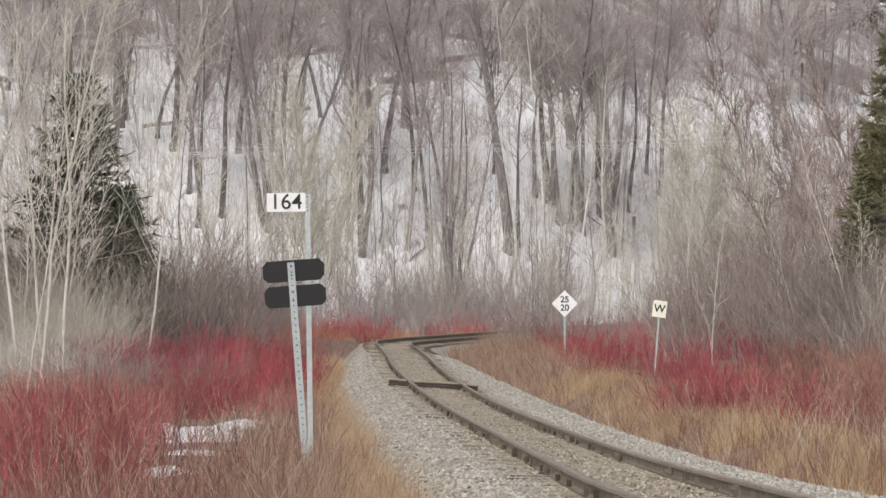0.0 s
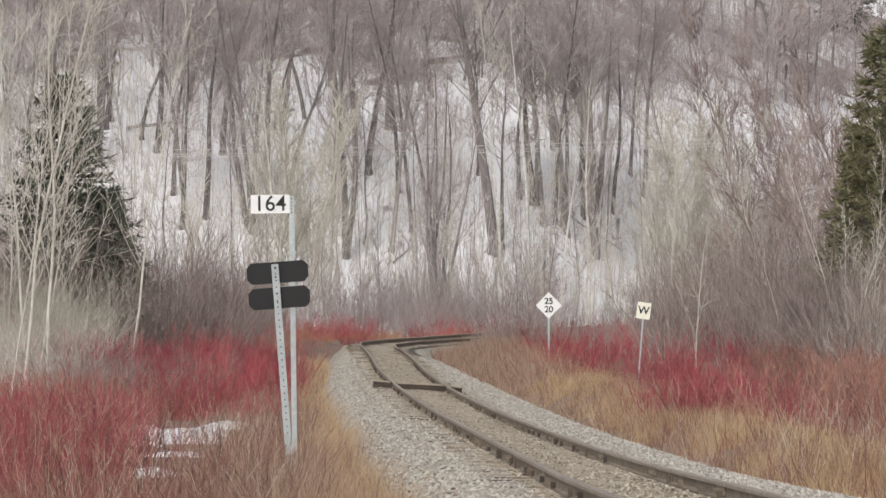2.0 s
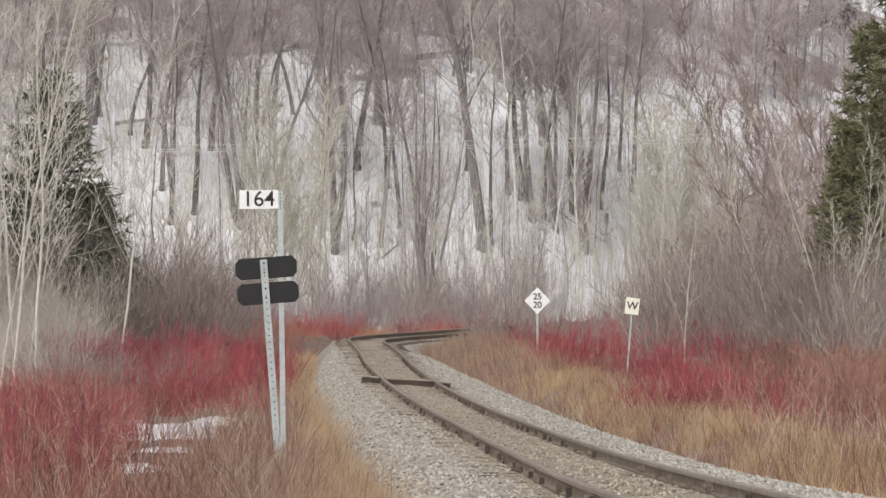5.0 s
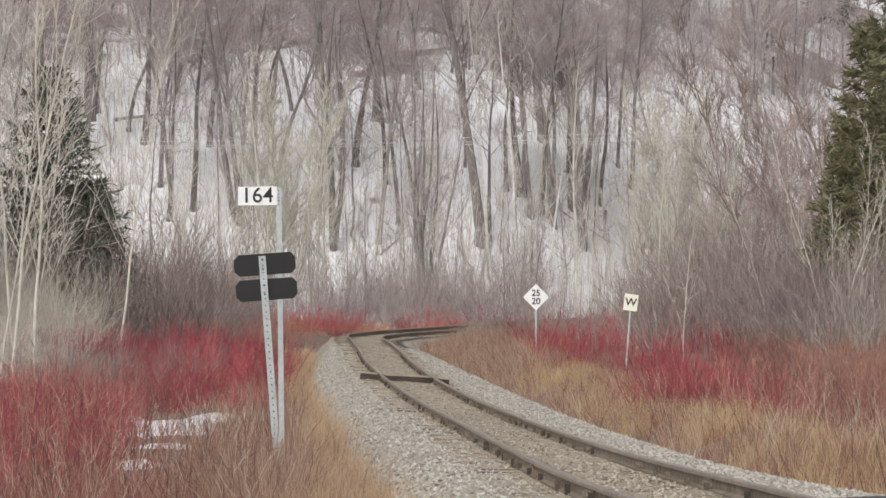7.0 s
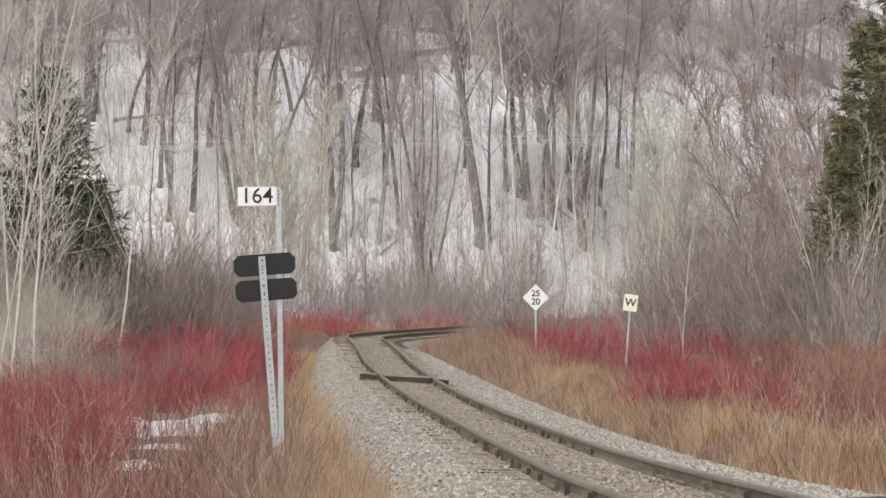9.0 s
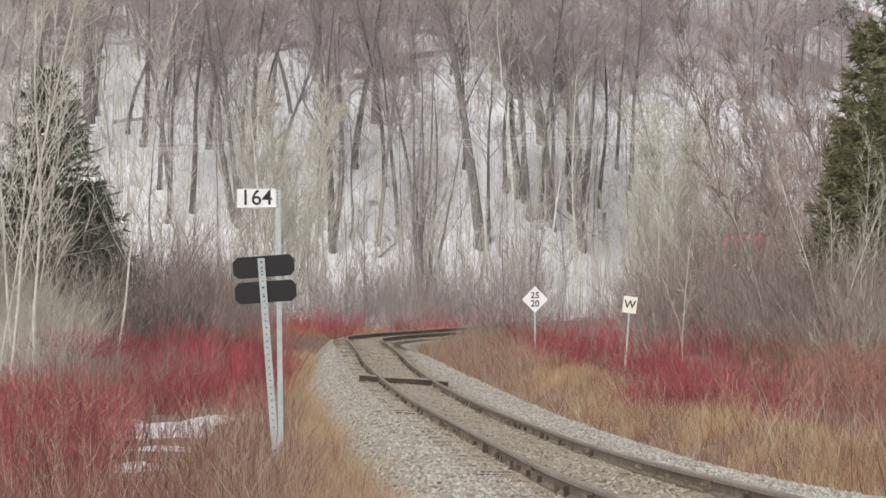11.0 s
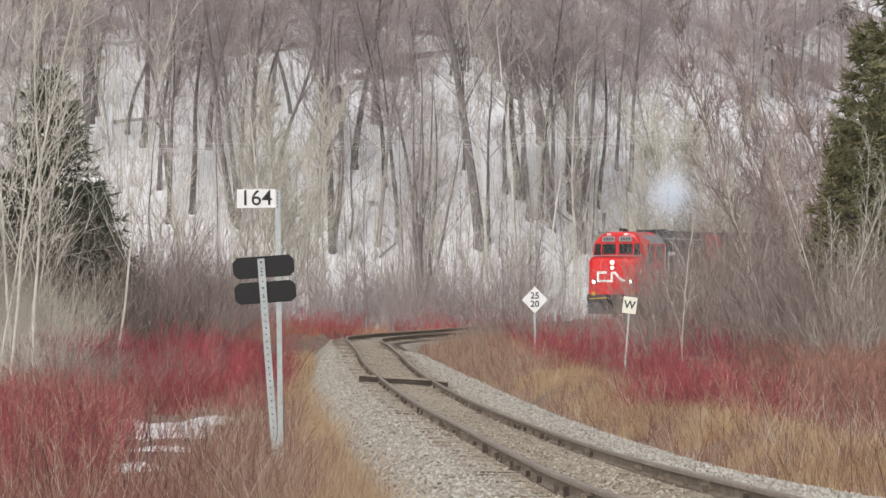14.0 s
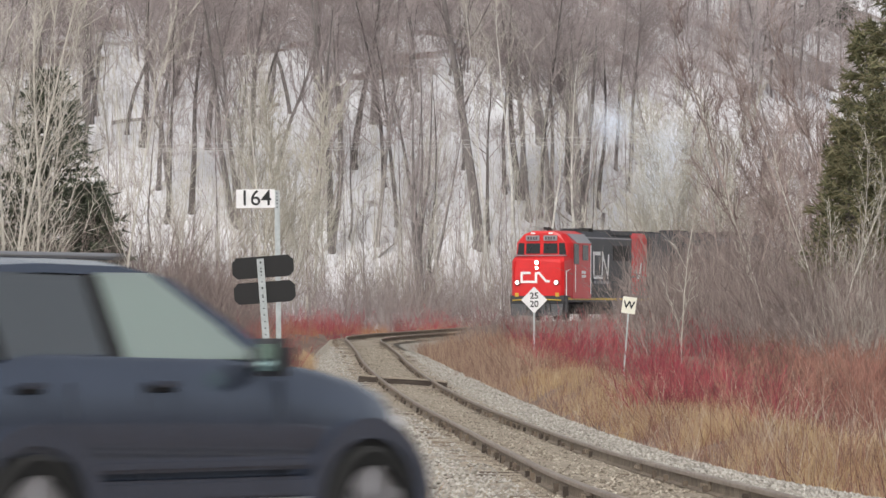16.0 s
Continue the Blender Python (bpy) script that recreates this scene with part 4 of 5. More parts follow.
def loose_stalks(name, count, seed, y0, y1, b0, b1, keep, mat, h0, h1, r, label):
    """Single leaning stalks with a fork or two, thick enough to be seen one by one."""
    rng = random.Random(seed)
    st = Sticks()
    for x, y in field(count, seed, y0, y1, b0, b1, keep):
        h = rng.uniform(h0, h1)
        pts = bent(rng, ground_at(x, y), Vector((rng.gauss(0, 0.42), rng.gauss(0, 0.3), 1)), h, 3, 0.12, 0.04)
        st.stem(pts, r * rng.uniform(0.6, 1.3), 0, 4)
        for _ in range(rng.randint(1, 4)):
            o, g = along(pts, rng.uniform(0.3, 0.9))
            st.stem(bent(rng, o, side_way(rng, g, 35), h * rng.uniform(0.15, 0.45), 1, 0.1, 0.1), r * 0.5, 0, 3)
    tagged(part(name, st.mesh(name, mat), mat), label, "dead stalks", kind="stuff")


def left_verge(x, y, rng):
    return x - track_x(y) < -3.4


def right_verge(x, y, rng):
    return 3.2 < x - track_x(y) < 9


STALK_DARK = material("dark_red_brown_stalks", [(0.07, 0.03, 0.028), (0.13, 0.055, 0.045), (0.2, 0.09, 0.07)], 0.5, 0.9, bump=0, island=0.5)
STALK_PALE = material("bleached_straw_stalks", [(0.36, 0.27, 0.2), (0.5, 0.41, 0.32), (0.6, 0.52, 0.43)], 0.5, 0.9, bump=0, island=0.5)
loose_stalks("dark_stalks", 520, 61, 58, 125, -20, 640, left_verge, STALK_DARK, 0.7, 1.7, 0.0075, "dark red-brown dead stalks in the ditch")
loose_stalks("pale_stalks", 420, 62, 58, 125, -20, 640, left_verge, STALK_PALE, 0.5, 1.4, 0.006, "bleached dead stalks in the ditch")
loose_stalks("pale_verge_stalks", 190, 63, 60, 130, 900, 1640, right_verge, STALK_PALE, 0.5, 1.5, 0.006, "bleached dead stalks on the verge")
loose_stalks("dark_verge_stalks", 300, 64, 60, 140, 900, 1640, right_verge, STALK_DARK, 0.5, 1.3, 0.006, "dark dead stalks on the verge")


def snow_patch(cx, cy, rx, ry, seed):
    """A thin old drift that thins out to nothing at an uneven rim."""
    rng = random.Random(seed)
    verts, faces, rings, k = [], [], 5, 28
    edge = [rng.uniform(0.65, 1.15) for _ in range(k)]
    for j in range(rings + 1):
        q = j / rings
        for i in range(k):
            a = 2 * math.pi * i / k
            x, y = cx + math.cos(a) * rx * q * edge[i], cy + math.sin(a) * ry * q * edge[i]
            verts.append((x, y, ground_z(x, y) + 0.14 * (1 - q * q) - 0.02 + 0.02 * wave(x, y, 0.4, 2)))
    for j in range(rings):
        for i in range(k):
            faces.append((j * k + i, j * k + (i + 1) % k, (j + 1) * k + (i + 1) % k, (j + 1) * k + i))
    tagged(part("snow_patch", mesh_of("snow_patch", verts, faces, SNOW, True), SNOW), "patch of old white snow between dead weeds", "snow", "snow patches in the ditch")


for k, (b, y, rx, ry) in enumerate(SNOW_PATCHES):
    snow_patch(bearing_x(b, y), y, rx, ry, 300 + k)

# ---- signs ----


def rect(w, h):
    return [(-w / 2, -h / 2), (w / 2, -h / 2), (w / 2, h / 2), (-w / 2, h / 2)]


def octagon(w, h, cut):
    a, b = w / 2, h / 2
    return [(-a + cut, -b), (a - cut, -b), (a, -b + cut), (a, b - cut), (a - cut, b), (-a + cut, b), (-a, b - cut), (-a, -b + cut)]


def row_z(row, y):
    """The height that shows on a row of the resting picture at the distance y."""
    return EYE_Z + (560 - row) / FOCAL * y


def channel(outline, z0, z1):
    """An upright length of rolled section."""
    return loft([[(x, y, z) for x, y in outline] for z in (z0, z1)])


def milepost():
    y, b = 87.3, 499
    x = bearing_x(b, y)
    base = min(ground_z(x, y), row_z(785, y))
    ob = thing("milepost", "galvanised post with a white mile board numbered 164", "sign", pose(x, y, base, 0, -0.7, 0))
    top = row_z(333, y) - base
    bm = channel([(-0.042, 0.035), (-0.042, -0.012), (0.042, -0.012), (0.042, 0.035), (0.03, 0.035), (0.03, 0.0), (-0.03, 0.0), (-0.03, 0.035)], 0, top)
    post = part("post", bm, GALV, ob, "galvanised steel channel post")
    for k in range(5):
        part("bolt_hole", boxed(-0.009, 0.009, -0.0155, -0.0115, top - 0.06 - 0.055 * k, top - 0.035 - 0.055 * k), INK, post)
    board = part("board", prism([(px - 0.345, pz + top - 0.13) for px, pz in rect(0.625, 0.30)], -0.02, -0.012, 0.002), SIGN_WHITE, ob, "white mile board with black number")
    lettering("164", 0.35, INK, board, pose(-0.345, -0.024, top - 0.13, 90, 0, 0), "number", 0.006)


def back_of_plates():
    y, b = 85.0, 493
    x = bearing_x(b, y)
    base = min(ground_z(x, y), row_z(790, y))
    ob = thing("plate_sign", "leaning galvanised post with two black cut-corner plates", "sign", pose(x, y, base, 0, -4.3, 4))
    top = row_z(453, y) - base
    bm = channel([(-0.055, 0), (-0.055, -0.055), (0.055, -0.055), (0.055, 0), (0.045, 0), (0.045, -0.045), (-0.045, -0.045), (-0.045, 0)], 0, top)
    post = part("post", bm, GALV, ob, "galvanised perforated steel post")
    for k in range(26):
        z = top - 0.05 - 0.104 * k
        part("bolt_hole", boxed(-0.01, 0.01, -0.0585, -0.0545, z - 0.01, z + 0.01) if k < 1 else bpy.data.meshes["bolt_hole_mesh"], INK, post, at=Matrix.Translation((0, 0, 0 if k < 1 else -0.104 * k)))
        if k == 0:
            post.children[0].data.name = "bolt_hole_mesh"
    for zc in (468, 513):
        z = row_z(zc, y) - base
        plate = part("plate", prism([(px * 1 + 0.035, pz + z) for px, pz in octagon(0.965, 0.335, 0.075)], 0.002, 0.012, 0.003), SIGN_BLACK, ob, "black cut-corner sheet metal plate seen from behind")
        for bx in (-0.03, 0.03):
            part("bolt", rod(bmesh.new(), (bx * 0 , -0.062, z + bx * 2.4), (bx * 0, -0.05, z + bx * 2.4), 0.016, 6), IRON, plate)


def speed_sign():
    y, b = 190.0, 948
    x = bearing_x(b, y)
    base = ground_z(x, y)
    ob = thing("speed_sign", "white diamond speed board lettered 25 over 20 on a post", "sign", pose(x, y, base))
    zc = row_z(527, y) - base
    part("post", boxed(-0.035, 0.035, 0.004, 0.045, 0, zc + 0.3, 0.004), GALV, ob, "grey steel post")
    board = part("board", prism([(0, zc - 0.47), (0.455, zc), (0, zc + 0.47), (-0.455, zc)], -0.008, 0.002, 0.002), SIGN_WHITE, ob, "white diamond board with dark figures")
    for text, dz in (("25", 0.14), ("20", -0.15)):
        lettering(text, 0.31, INK, board, pose(0, -0.013, zc + dz, 90, 0, 0), "number")


def whistle_sign():
    y, b = 160.0, 1106
    x = bearing_x(b, y)
    base = ground_z(x, y)
    ob = thing("whistle_sign", "cream square board lettered W on a leaning post", "sign", pose(x, y, base, 0, 4.5, 0))
    zc = row_z(536, y) - base
    part("post", boxed(-0.024, 0.024, 0.004, 0.04, 0, zc, 0.004), GALV, ob, "thin grey steel post")
    board = part("board", prism([(px, pz + zc) for px, pz in rect(0.41, 0.49)], -0.008, 0.002, 0.003), SIGN_CREAM, ob, "cream board with a black letter", at=Matrix.Translation((0, 0, zc)) @ pose(0, 0, 0, 0, 3, 0) @ Matrix.Translation((0, 0, -zc)))
    lettering("W", 0.32, INK, board, pose(0, -0.013, zc, 90, 0, 0), "letter")


milepost()
back_of_plates()
speed_sign()
whistle_sign()

# ---- overhead wires before the slope ----


def wire(row0, row1, y):
    bm = bmesh.new()
    a, b = Vector((bearing_x(-200, y), y, row_z(row0, y))), Vector((bearing_x(1800, y), y, row_z(row1, y)))
    pts = [a.lerp(b, i / 24) - Vector((0, 0, 0.5 * (1 - (i / 12 - 1) ** 2))) for i in range(25)]
    st = Sticks()
    st.stem(pts, 0.011, 0.011, 4)
    bm.free()
    tagged(part("wire", st.mesh("wire", WIRE), WIRE), "thin pale overhead wire across the slope", "wire", "overhead wires")


WIRE = plain("pale_aluminium_wire", (0.62, 0.61, 0.6), 0.5, 0.1)
for r0, r1 in ((250, 208), (258, 216), (261, 222)):
    wire(r0, r1, 306)

# ---- stick and pale stone by the track ----


def trackside_bits():
    y = 57.0
    x = bearing_x(1330, y)
    z = ground_z(x, y)
    bm = rod(bmesh.new(), (x - 0.25, y, z + 0.1), (x + 0.3, y + 0.4, z + 0.04), 0.03, 7, 0.02)
    tagged(part("stick", bm, RAISED_WOOD), "short dark stick on the ballast", "stick")
    for b, yy, r in ((1300, 57.5, 0.11), (1405, 53, 0.08), (1420, 52, 0.07)):
        sx = bearing_x(b, yy)
        bm = bmesh.new()
        bmesh.ops.create_icosphere(bm, subdivisions=2, radius=r)
        for v in bm.verts:
            v.co *= 1 + 0.35 * noise.noise(v.co * 9 + Vector((b, 0, 0)))
            v.co.z *= 0.6
        tagged(part("stone", bm, STONE, at=Matrix.Translation((sx, yy, ground_z(sx, yy) + r * 0.4))), "pale loose stone beside the rail", "stone", "stones beside the rail")


trackside_bits()

# ---- the locomotive: local y runs from its nose to its rear, z up from the rail ----


def cab_ring(y, w, top, low=1.15, shoulder=None):
    s = shoulder if shoulder is not None else w
    return [(-w, y, low), (w, y, low), (w, y, 3.55), (s, y, 4.05), (s * 0.74, y, top - 0.18), (s * 0.42, y, top), (-s * 0.42, y, top), (-s * 0.74, y, top - 0.18), (-s, y, 4.05), (-w, y, 3.55)]


def quad_plate(corners, thick):
    """A thin plate over four corners, raised along its own normal."""
    c = [Vector(p) for p in corners]
    n = (c[1] - c[0]).cross(c[3] - c[0]).normalized()
    bm = bmesh.new()
    lo = [bm.verts.new(p - n * 0.02) for p in c]
    hi = [bm.verts.new(p + n * thick) for p in c]
    bm.faces.new(hi)
    bm.faces.new(lo[::-1])
    for i in range(4):
        bm.faces.new((lo[i], lo[(i + 1) % 4], hi[(i + 1) % 4], hi[i]))
    return bm


def stroke(pts, w, y0, y1):
    """A broad painted line through (u, z) points, as one thin raised band with mitred corners."""
    p = [Vector(q) for q in pts]
    d = [(b - a).normalized() for a, b in zip(p, p[1:])]
    rings = []
    for i, q in enumerate(p):
        a, b = d[max(i - 1, 0)], d[min(i, len(d) - 1)]
        n = Vector((-(a + b).y, (a + b).x)).normalized()
        n *= w / 2 / max(0.5, n.dot(Vector((-a.y, a.x))))
        rings.append([((q + n).x, y0, (q + n).y), ((q + n).x, y1, (q + n).y), ((q - n).x, y1, (q - n).y), ((q - n).x, y0, (q - n).y)])
    return loft(rings)


def locomotive(lit):
    ob = thing("locomotive", "red and black diesel locomotive with lit headlights" if lit else "red and black diesel locomotive coupled behind another", "locomotive")
    # underframe
    frame_bm = bmesh.new()
    box(frame_bm, -1.5, 1.5, 0.35, 17.9, 0.98, 1.3, 0.03)
    part("underframe", frame_bm, LOCO_BLACK, ob, "black underframe")
    for sx in (-1, 1):
        part("sill_stripe", boxed(sx * 1.505 - 0.012, sx * 1.505 + 0.012, 0.6, 17.6, 1.08, 1.2), YELLOW, ob, "yellow stripe along the sill")
        part("walkway", boxed(min(sx * 1.52, sx * 0.95), max(sx * 1.52, sx * 0.95), 3.95, 17.9, 1.3, 1.36, 0.01), LOCO_BLACK, ob)
    # cab and nose
    cab = part("cab", loft([cab_ring(0.72, 1.4, 4.55, 3.2, 1.3), cab_ring(0.78, 1.44, 4.66, 1.15, 1.36), cab_ring(1.15, 1.56, 4.7), cab_ring(3.9, 1.56, 4.7)]), LOCO_RED, ob, "bright red full-width cab")
    nose = part("nose", loft([[(-1.3, 0.0, 1.3), (1.3, 0.0, 1.3), (1.3, 0.02, 3.02), (1.2, 0.12, 3.2), (-1.2, 0.12, 3.2), (-1.3, 0.02, 3.02)],
                              [(-1.45, 0.16, 1.3), (1.45, 0.16, 1.3), (1.45, 0.18, 3.08), (1.36, 0.3, 3.3), (-1.36, 0.3, 3.3), (-1.45, 0.18, 3.08)],
                              [(-1.54, 1.1, 1.3), (1.54, 1.1, 1.3), (1.54, 1.1, 3.2), (1.46, 1.1, 3.4), (-1.46, 1.1, 3.4), (-1.54, 1.1, 3.2)]]), LOCO_RED, ob, "bright red safety nose")
    part("nose_ledge", boxed(-1.4, 1.4, 0.6, 0.78, 3.37, 3.42, 0.01), LOCO_GREY, nose, "pale ledge under the windscreen")
    for x0, x1 in ((-0.88, -0.1), (0.1, 0.88)):
        pane = part("windscreen", quad_plate([(x0, 0.7, 3.5), (x1, 0.7, 3.5), (x1 * 0.98, 0.745, 4.03), (x0 * 0.98, 0.745, 4.03)], 0.03), DARK_GLASS, cab, "dark windscreen pane")
        part("wiper", rod(bmesh.new(), ((x0 + x1) / 2, 0.66, 3.95), (x0 + 0.15, 0.655, 3.62), 0.012, 5), LOCO_BLACK, pane)
        nb = part("number_board", boxed(x0 + 0.02, x1 - 0.02, 0.62, 0.76, 4.16, 4.44, 0.015), LOCO_GREY, cab, "pale number board with unreadable figures")
        for k in range(4):
            part("figure", boxed(x0 + 0.12 + 0.15 * k, x0 + 0.21 + 0.15 * k, 0.612, 0.622, 4.22, 4.38), LOCO_BLACK, nb)
        part("class_light", boxed((x0 + x1) / 2 - 0.12, (x0 + x1) / 2 + 0.12, 0.68, 0.8, 4.5, 4.6, 0.02), LOCO_WHITE, cab, "small pale class light")
    for sx in (-1, 1):
        c = [(sx * 0.98, 0.7, 3.44), (sx * 1.35, 0.7, 3.44), (sx * 1.28, 0.745, 4.05), (sx * 0.96, 0.745, 4.05)]
        part("corner_window", quad_plate(c if sx > 0 else c[::-1], 0.03), DARK_GLASS, cab, "small dark outer window")
        c = [(sx * 1.575, 1.3, 2.95), (sx * 1.575, 2.0, 2.95), (sx * 1.575, 2.0, 4.0), (sx * 1.575, 1.3, 4.0)]
        part("door_window", quad_plate(c if sx > 0 else c[::-1], 0.012), DARK_GLASS, cab, "tall dark side window")
        c = [(sx * 1.575, 2.6, 3.15), (sx * 1.575, 3.4, 3.15), (sx * 1.575, 3.4, 3.95), (sx * 1.575, 2.6, 3.95)]
        part("side_window", quad_plate(c if sx > 0 else c[::-1], 0.012), DARK_GLASS, cab, "dark cab side window")
        c = [(sx * 1.565, 1.8, 4.06), (sx * 1.565, 3.9, 4.06), (sx * 1.165, 3.9, 4.53), (sx * 1.165, 1.25, 4.53)]
        part("roof_edge", quad_plate(c if sx > 0 else c[::-1], 0.015), LOCO_GREY, cab, "grey sloping roof edge")
        plate = part("side_number", boxed(sx * 1.57 - 0.008, sx * 1.57 + 0.008, 2.35, 3.1, 2.2, 2.65), LOCO_RED, cab)
        for r in range(2):
            for k in range(4):
                part("figure", boxed(sx * 1.582 - 0.006, sx * 1.582 + 0.006, 2.42 + 0.17 * k, 2.53 + 0.17 * k, 2.25 + 0.2 * r, 2.41 + 0.2 * r), LOCO_WHITE, plate)
        part("cab_edge_stripe", boxed(sx * 1.565 - 0.01, sx * 1.565 + 0.01, 3.8, 3.9, 1.4, 3.95), LOCO_WHITE, cab)
        rail_bm = rod(bmesh.new(), (sx * 1.5, 0.35, 1.3), (sx * 1.5, 0.35, 2.55), 0.022, 6)
        rod(rail_bm, (sx * 1.5, 0.35, 2.55), (sx * 1.3, 0.42, 2.75), 0.022, 6)
        rod(rail_bm, (sx * 1.5, 0.35, 2.55), (sx * 1.5, 1.0, 2.7), 0.022, 6)
        part("handrail", rail_bm, LOCO_WHITE, ob, "white handrail at the nose steps")
        rail_bm = rod(bmesh.new(), (sx * 1.62, 1.4, 1.5), (sx * 1.62, 1.4, 2.9), 0.018, 6)
        part("grab_rail", rail_bm, LOCO_WHITE, ob)
        step_bm = bmesh.new()
        for k in range(3):
            box(step_bm, min(sx * 1.5, sx * 1.05), max(sx * 1.5, sx * 1.05), 0.2, 0.5, 0.45 + 0.28 * k, 0.5 + 0.28 * k)
        box(step_bm, sx * 1.5 - 0.02, sx * 1.5 + 0.02, 0.15, 0.55, 0.4, 1.3)
        part("step", step_bm, LOCO_BLACK, ob, "black steel steps")
        lamp = part("ditch_light", rod(bmesh.new(), (sx * 1.08, -0.06, 1.98), (sx * 1.08, 0.2, 1.98), 0.15, 14), LOCO_BLACK, ob, "low lamp on the platform")
        part("lens", rod(bmesh.new(), (sx * 1.08, -0.1, 1.98), (sx * 1.08, -0.055, 1.98), 0.09, 14), LAMP_GLOW if lit else SIGN_WHITE, lamp, "lit white lens")
        part("uncoupling_lever", rod(bmesh.new(), (sx * 0.35, -0.05, 1.12), (sx * 1.35, -0.02, 1.06), 0.03, 6), YELLOW, ob, "yellow lever")
        part("end_marker", boxed(sx * 1.12 - 0.1, sx * 1.12 + 0.1, -0.02, 0.1, 1.25, 1.45, 0.01), YELLOW, ob, "yellow step marker")
    for zc, r in ((3.02, 0.105), (2.74, 0.085)):
        head = part("headlight", rod(bmesh.new(), (0, -0.05, zc), (0, 0.1, zc), r + 0.02, 16), LOCO_RED, nose)
        part("lens", rod(bmesh.new(), (0, -0.075, zc), (0, -0.045, zc), r, 16), LAMP_GLOW if lit else SIGN_WHITE, head, "lit white headlight lens")
    # a bent white painted ribbon, front and sides
    ribbon = [(-0.35, 2.48), (-0.85, 2.48), (-0.85, 2.02), (-0.05, 2.02), (-0.05, 2.45), (0.12, 2.48), (0.5, 2.06), (0.72, 2.04)]
    part("painted_ribbon", stroke(ribbon, 0.125, -0.014, 0.0), LOCO_WHITE, nose, "white painted ribbon shape")
    pilot = loft([[(-1.45, 0.1, 0.95), (1.45, 0.1, 0.95), (1.4, -0.15, 0.25), (-1.4, -0.15, 0.25)], [(-1.45, 0.35, 0.95), (1.45, 0.35, 0.95), (1.45, 0.35, 0.25), (-1.45, 0.35, 0.25)]])
    box(pilot, -1.5, 1.5, 0.02, 0.36, 0.9, 1.32, 0.02)
    part("pilot", pilot, LOCO_BLACK, ob, "black pilot plate with plough")
    coup = boxed(-0.16, 0.16, -0.45, 0.1, 0.72, 1.05, 0.04)
    box(coup, -0.24, 0.24, -0.62, -0.4, 0.68, 1.06, 0.05)
    part("coupler", coup, IRON, ob, "iron coupler")
    for hx in (-0.55, 0.5, 0.75):
        part("air_hose", rod(bmesh.new(), (hx, -0.12, 0.95), (hx + 0.08, -0.22, 0.5), 0.03, 6), IRON, ob)
    # hood
    hood_low = part("hood", loft([[(-0.98, y, 1.3), (0.98, y, 1.3), (0.98, y, 4.42), (0.78, y, 4.7), (-0.78, y, 4.7), (-0.98, y, 4.42)] for y in (3.9, 11.8)]), LOCO_BLACK, ob, "black engine hood")
    part("hood_panel", loft([[(-1.0, y, 1.36), (1.0, y, 1.36), (1.0, y, 4.44), (0.8, y, 4.72), (-0.8, y, 4.72), (-1.0, y, 4.44)] for y in (11.8, 14.2)]), LOCO_RED, ob, "red painted hood panel")
    part("radiator_hood", loft([[(-1.25, y, 2.6), (1.25, y, 2.6), (1.3, y, 4.34), (1.0, y, 4.74), (-1.0, y, 4.74), (-1.3, y, 4.34)] for y in (14.2, 17.3)]), LOCO_BLACK, ob, "black flared radiator hood")
    part("rear_hood", loft([[(-0.98, y, 1.3), (0.98, y, 1.3), (0.98, y, 2.65), (0.6, y, 2.7), (-0.6, y, 2.7), (-0.98, y, 2.65)] for y in (14.2, 17.4)]), LOCO_BLACK, ob)
    for sx in (-1, 1):
        for k in range(7):
            y0 = 5.9 + 0.8 * k
            part("hood_door", boxed(sx * 0.985 - 0.012, sx * 0.985 + 0.012, y0, y0 + 0.74, 1.5, 2.9, 0.006), LOCO_BLACK, hood_low, "black engine room door")
        part("intake_grille", boxed(sx * 0.99 - 0.02, sx * 0.99 + 0.02, 8.9, 11.4, 3.2, 4.0, 0.01), IRON, hood_low, "dark intake grille")
        part("hood_edge_line", boxed(sx * 0.985 - 0.012, sx * 0.985 + 0.012, 4.0, 11.7, 4.34, 4.42), LOCO_GREY, hood_low, "thin grey line")
        bm = stroke([(-0.3, 3.56), (-1.3, 3.56), (-1.3, 2.3), (-0.05, 2.3), (0.1, 3.5), (0.85, 2.35), (1.0, 3.5)], 0.19, -0.008, 0.008)
        bmesh.ops.transform(bm, matrix=Matrix.Translation((sx * 1.0, 7.15, 0)) @ pose(0, 0, 0, 0, 0, 90), verts=bm.verts)
        part("painted_ribbon", bm, LOCO_WHITE, hood_low, "large white painted ribbon shape")
        bar = bmesh.new()
        for k in range(5):
            box(bar, sx * 1.0 - 0.008, sx * 1.0 + 0.008, 5.85 + 0.5 * k, 6.2 + 0.5 * k, 1.95, 2.12)
        part("painted_line", bar, LOCO_GREY, hood_low, "pale line of unreadable lettering")
        bm = stroke([(-0.5, 2.6), (-0.2, 2.3), (0.1, 2.5), (0.35, 3.1)], 0.16, -0.008, 0.008)
        bmesh.ops.transform(bm, matrix=Matrix.Translation((sx * 1.02, 12.9, 0)) @ pose(0, 0, 0, 0, 0, 90), verts=bm.verts)
        part("painted_stroke", bm, LOCO_WHITE, ob, "white painted stroke on the red panel")
        for k in range(8):
            y0 = 4.4 + 1.85 * k
            part("railing_post", rod(bmesh.new(), (sx * 1.5, y0, 1.3), (sx * 1.5, y0, 2.35), 0.02, 5), LOCO_BLACK, ob)
        part("side_railing", rod(bmesh.new(), (sx * 1.5, 4.2, 2.35), (sx * 1.5, 17.8, 2.35), 0.022, 5), LOCO_BLACK, ob, "long walkway railing")
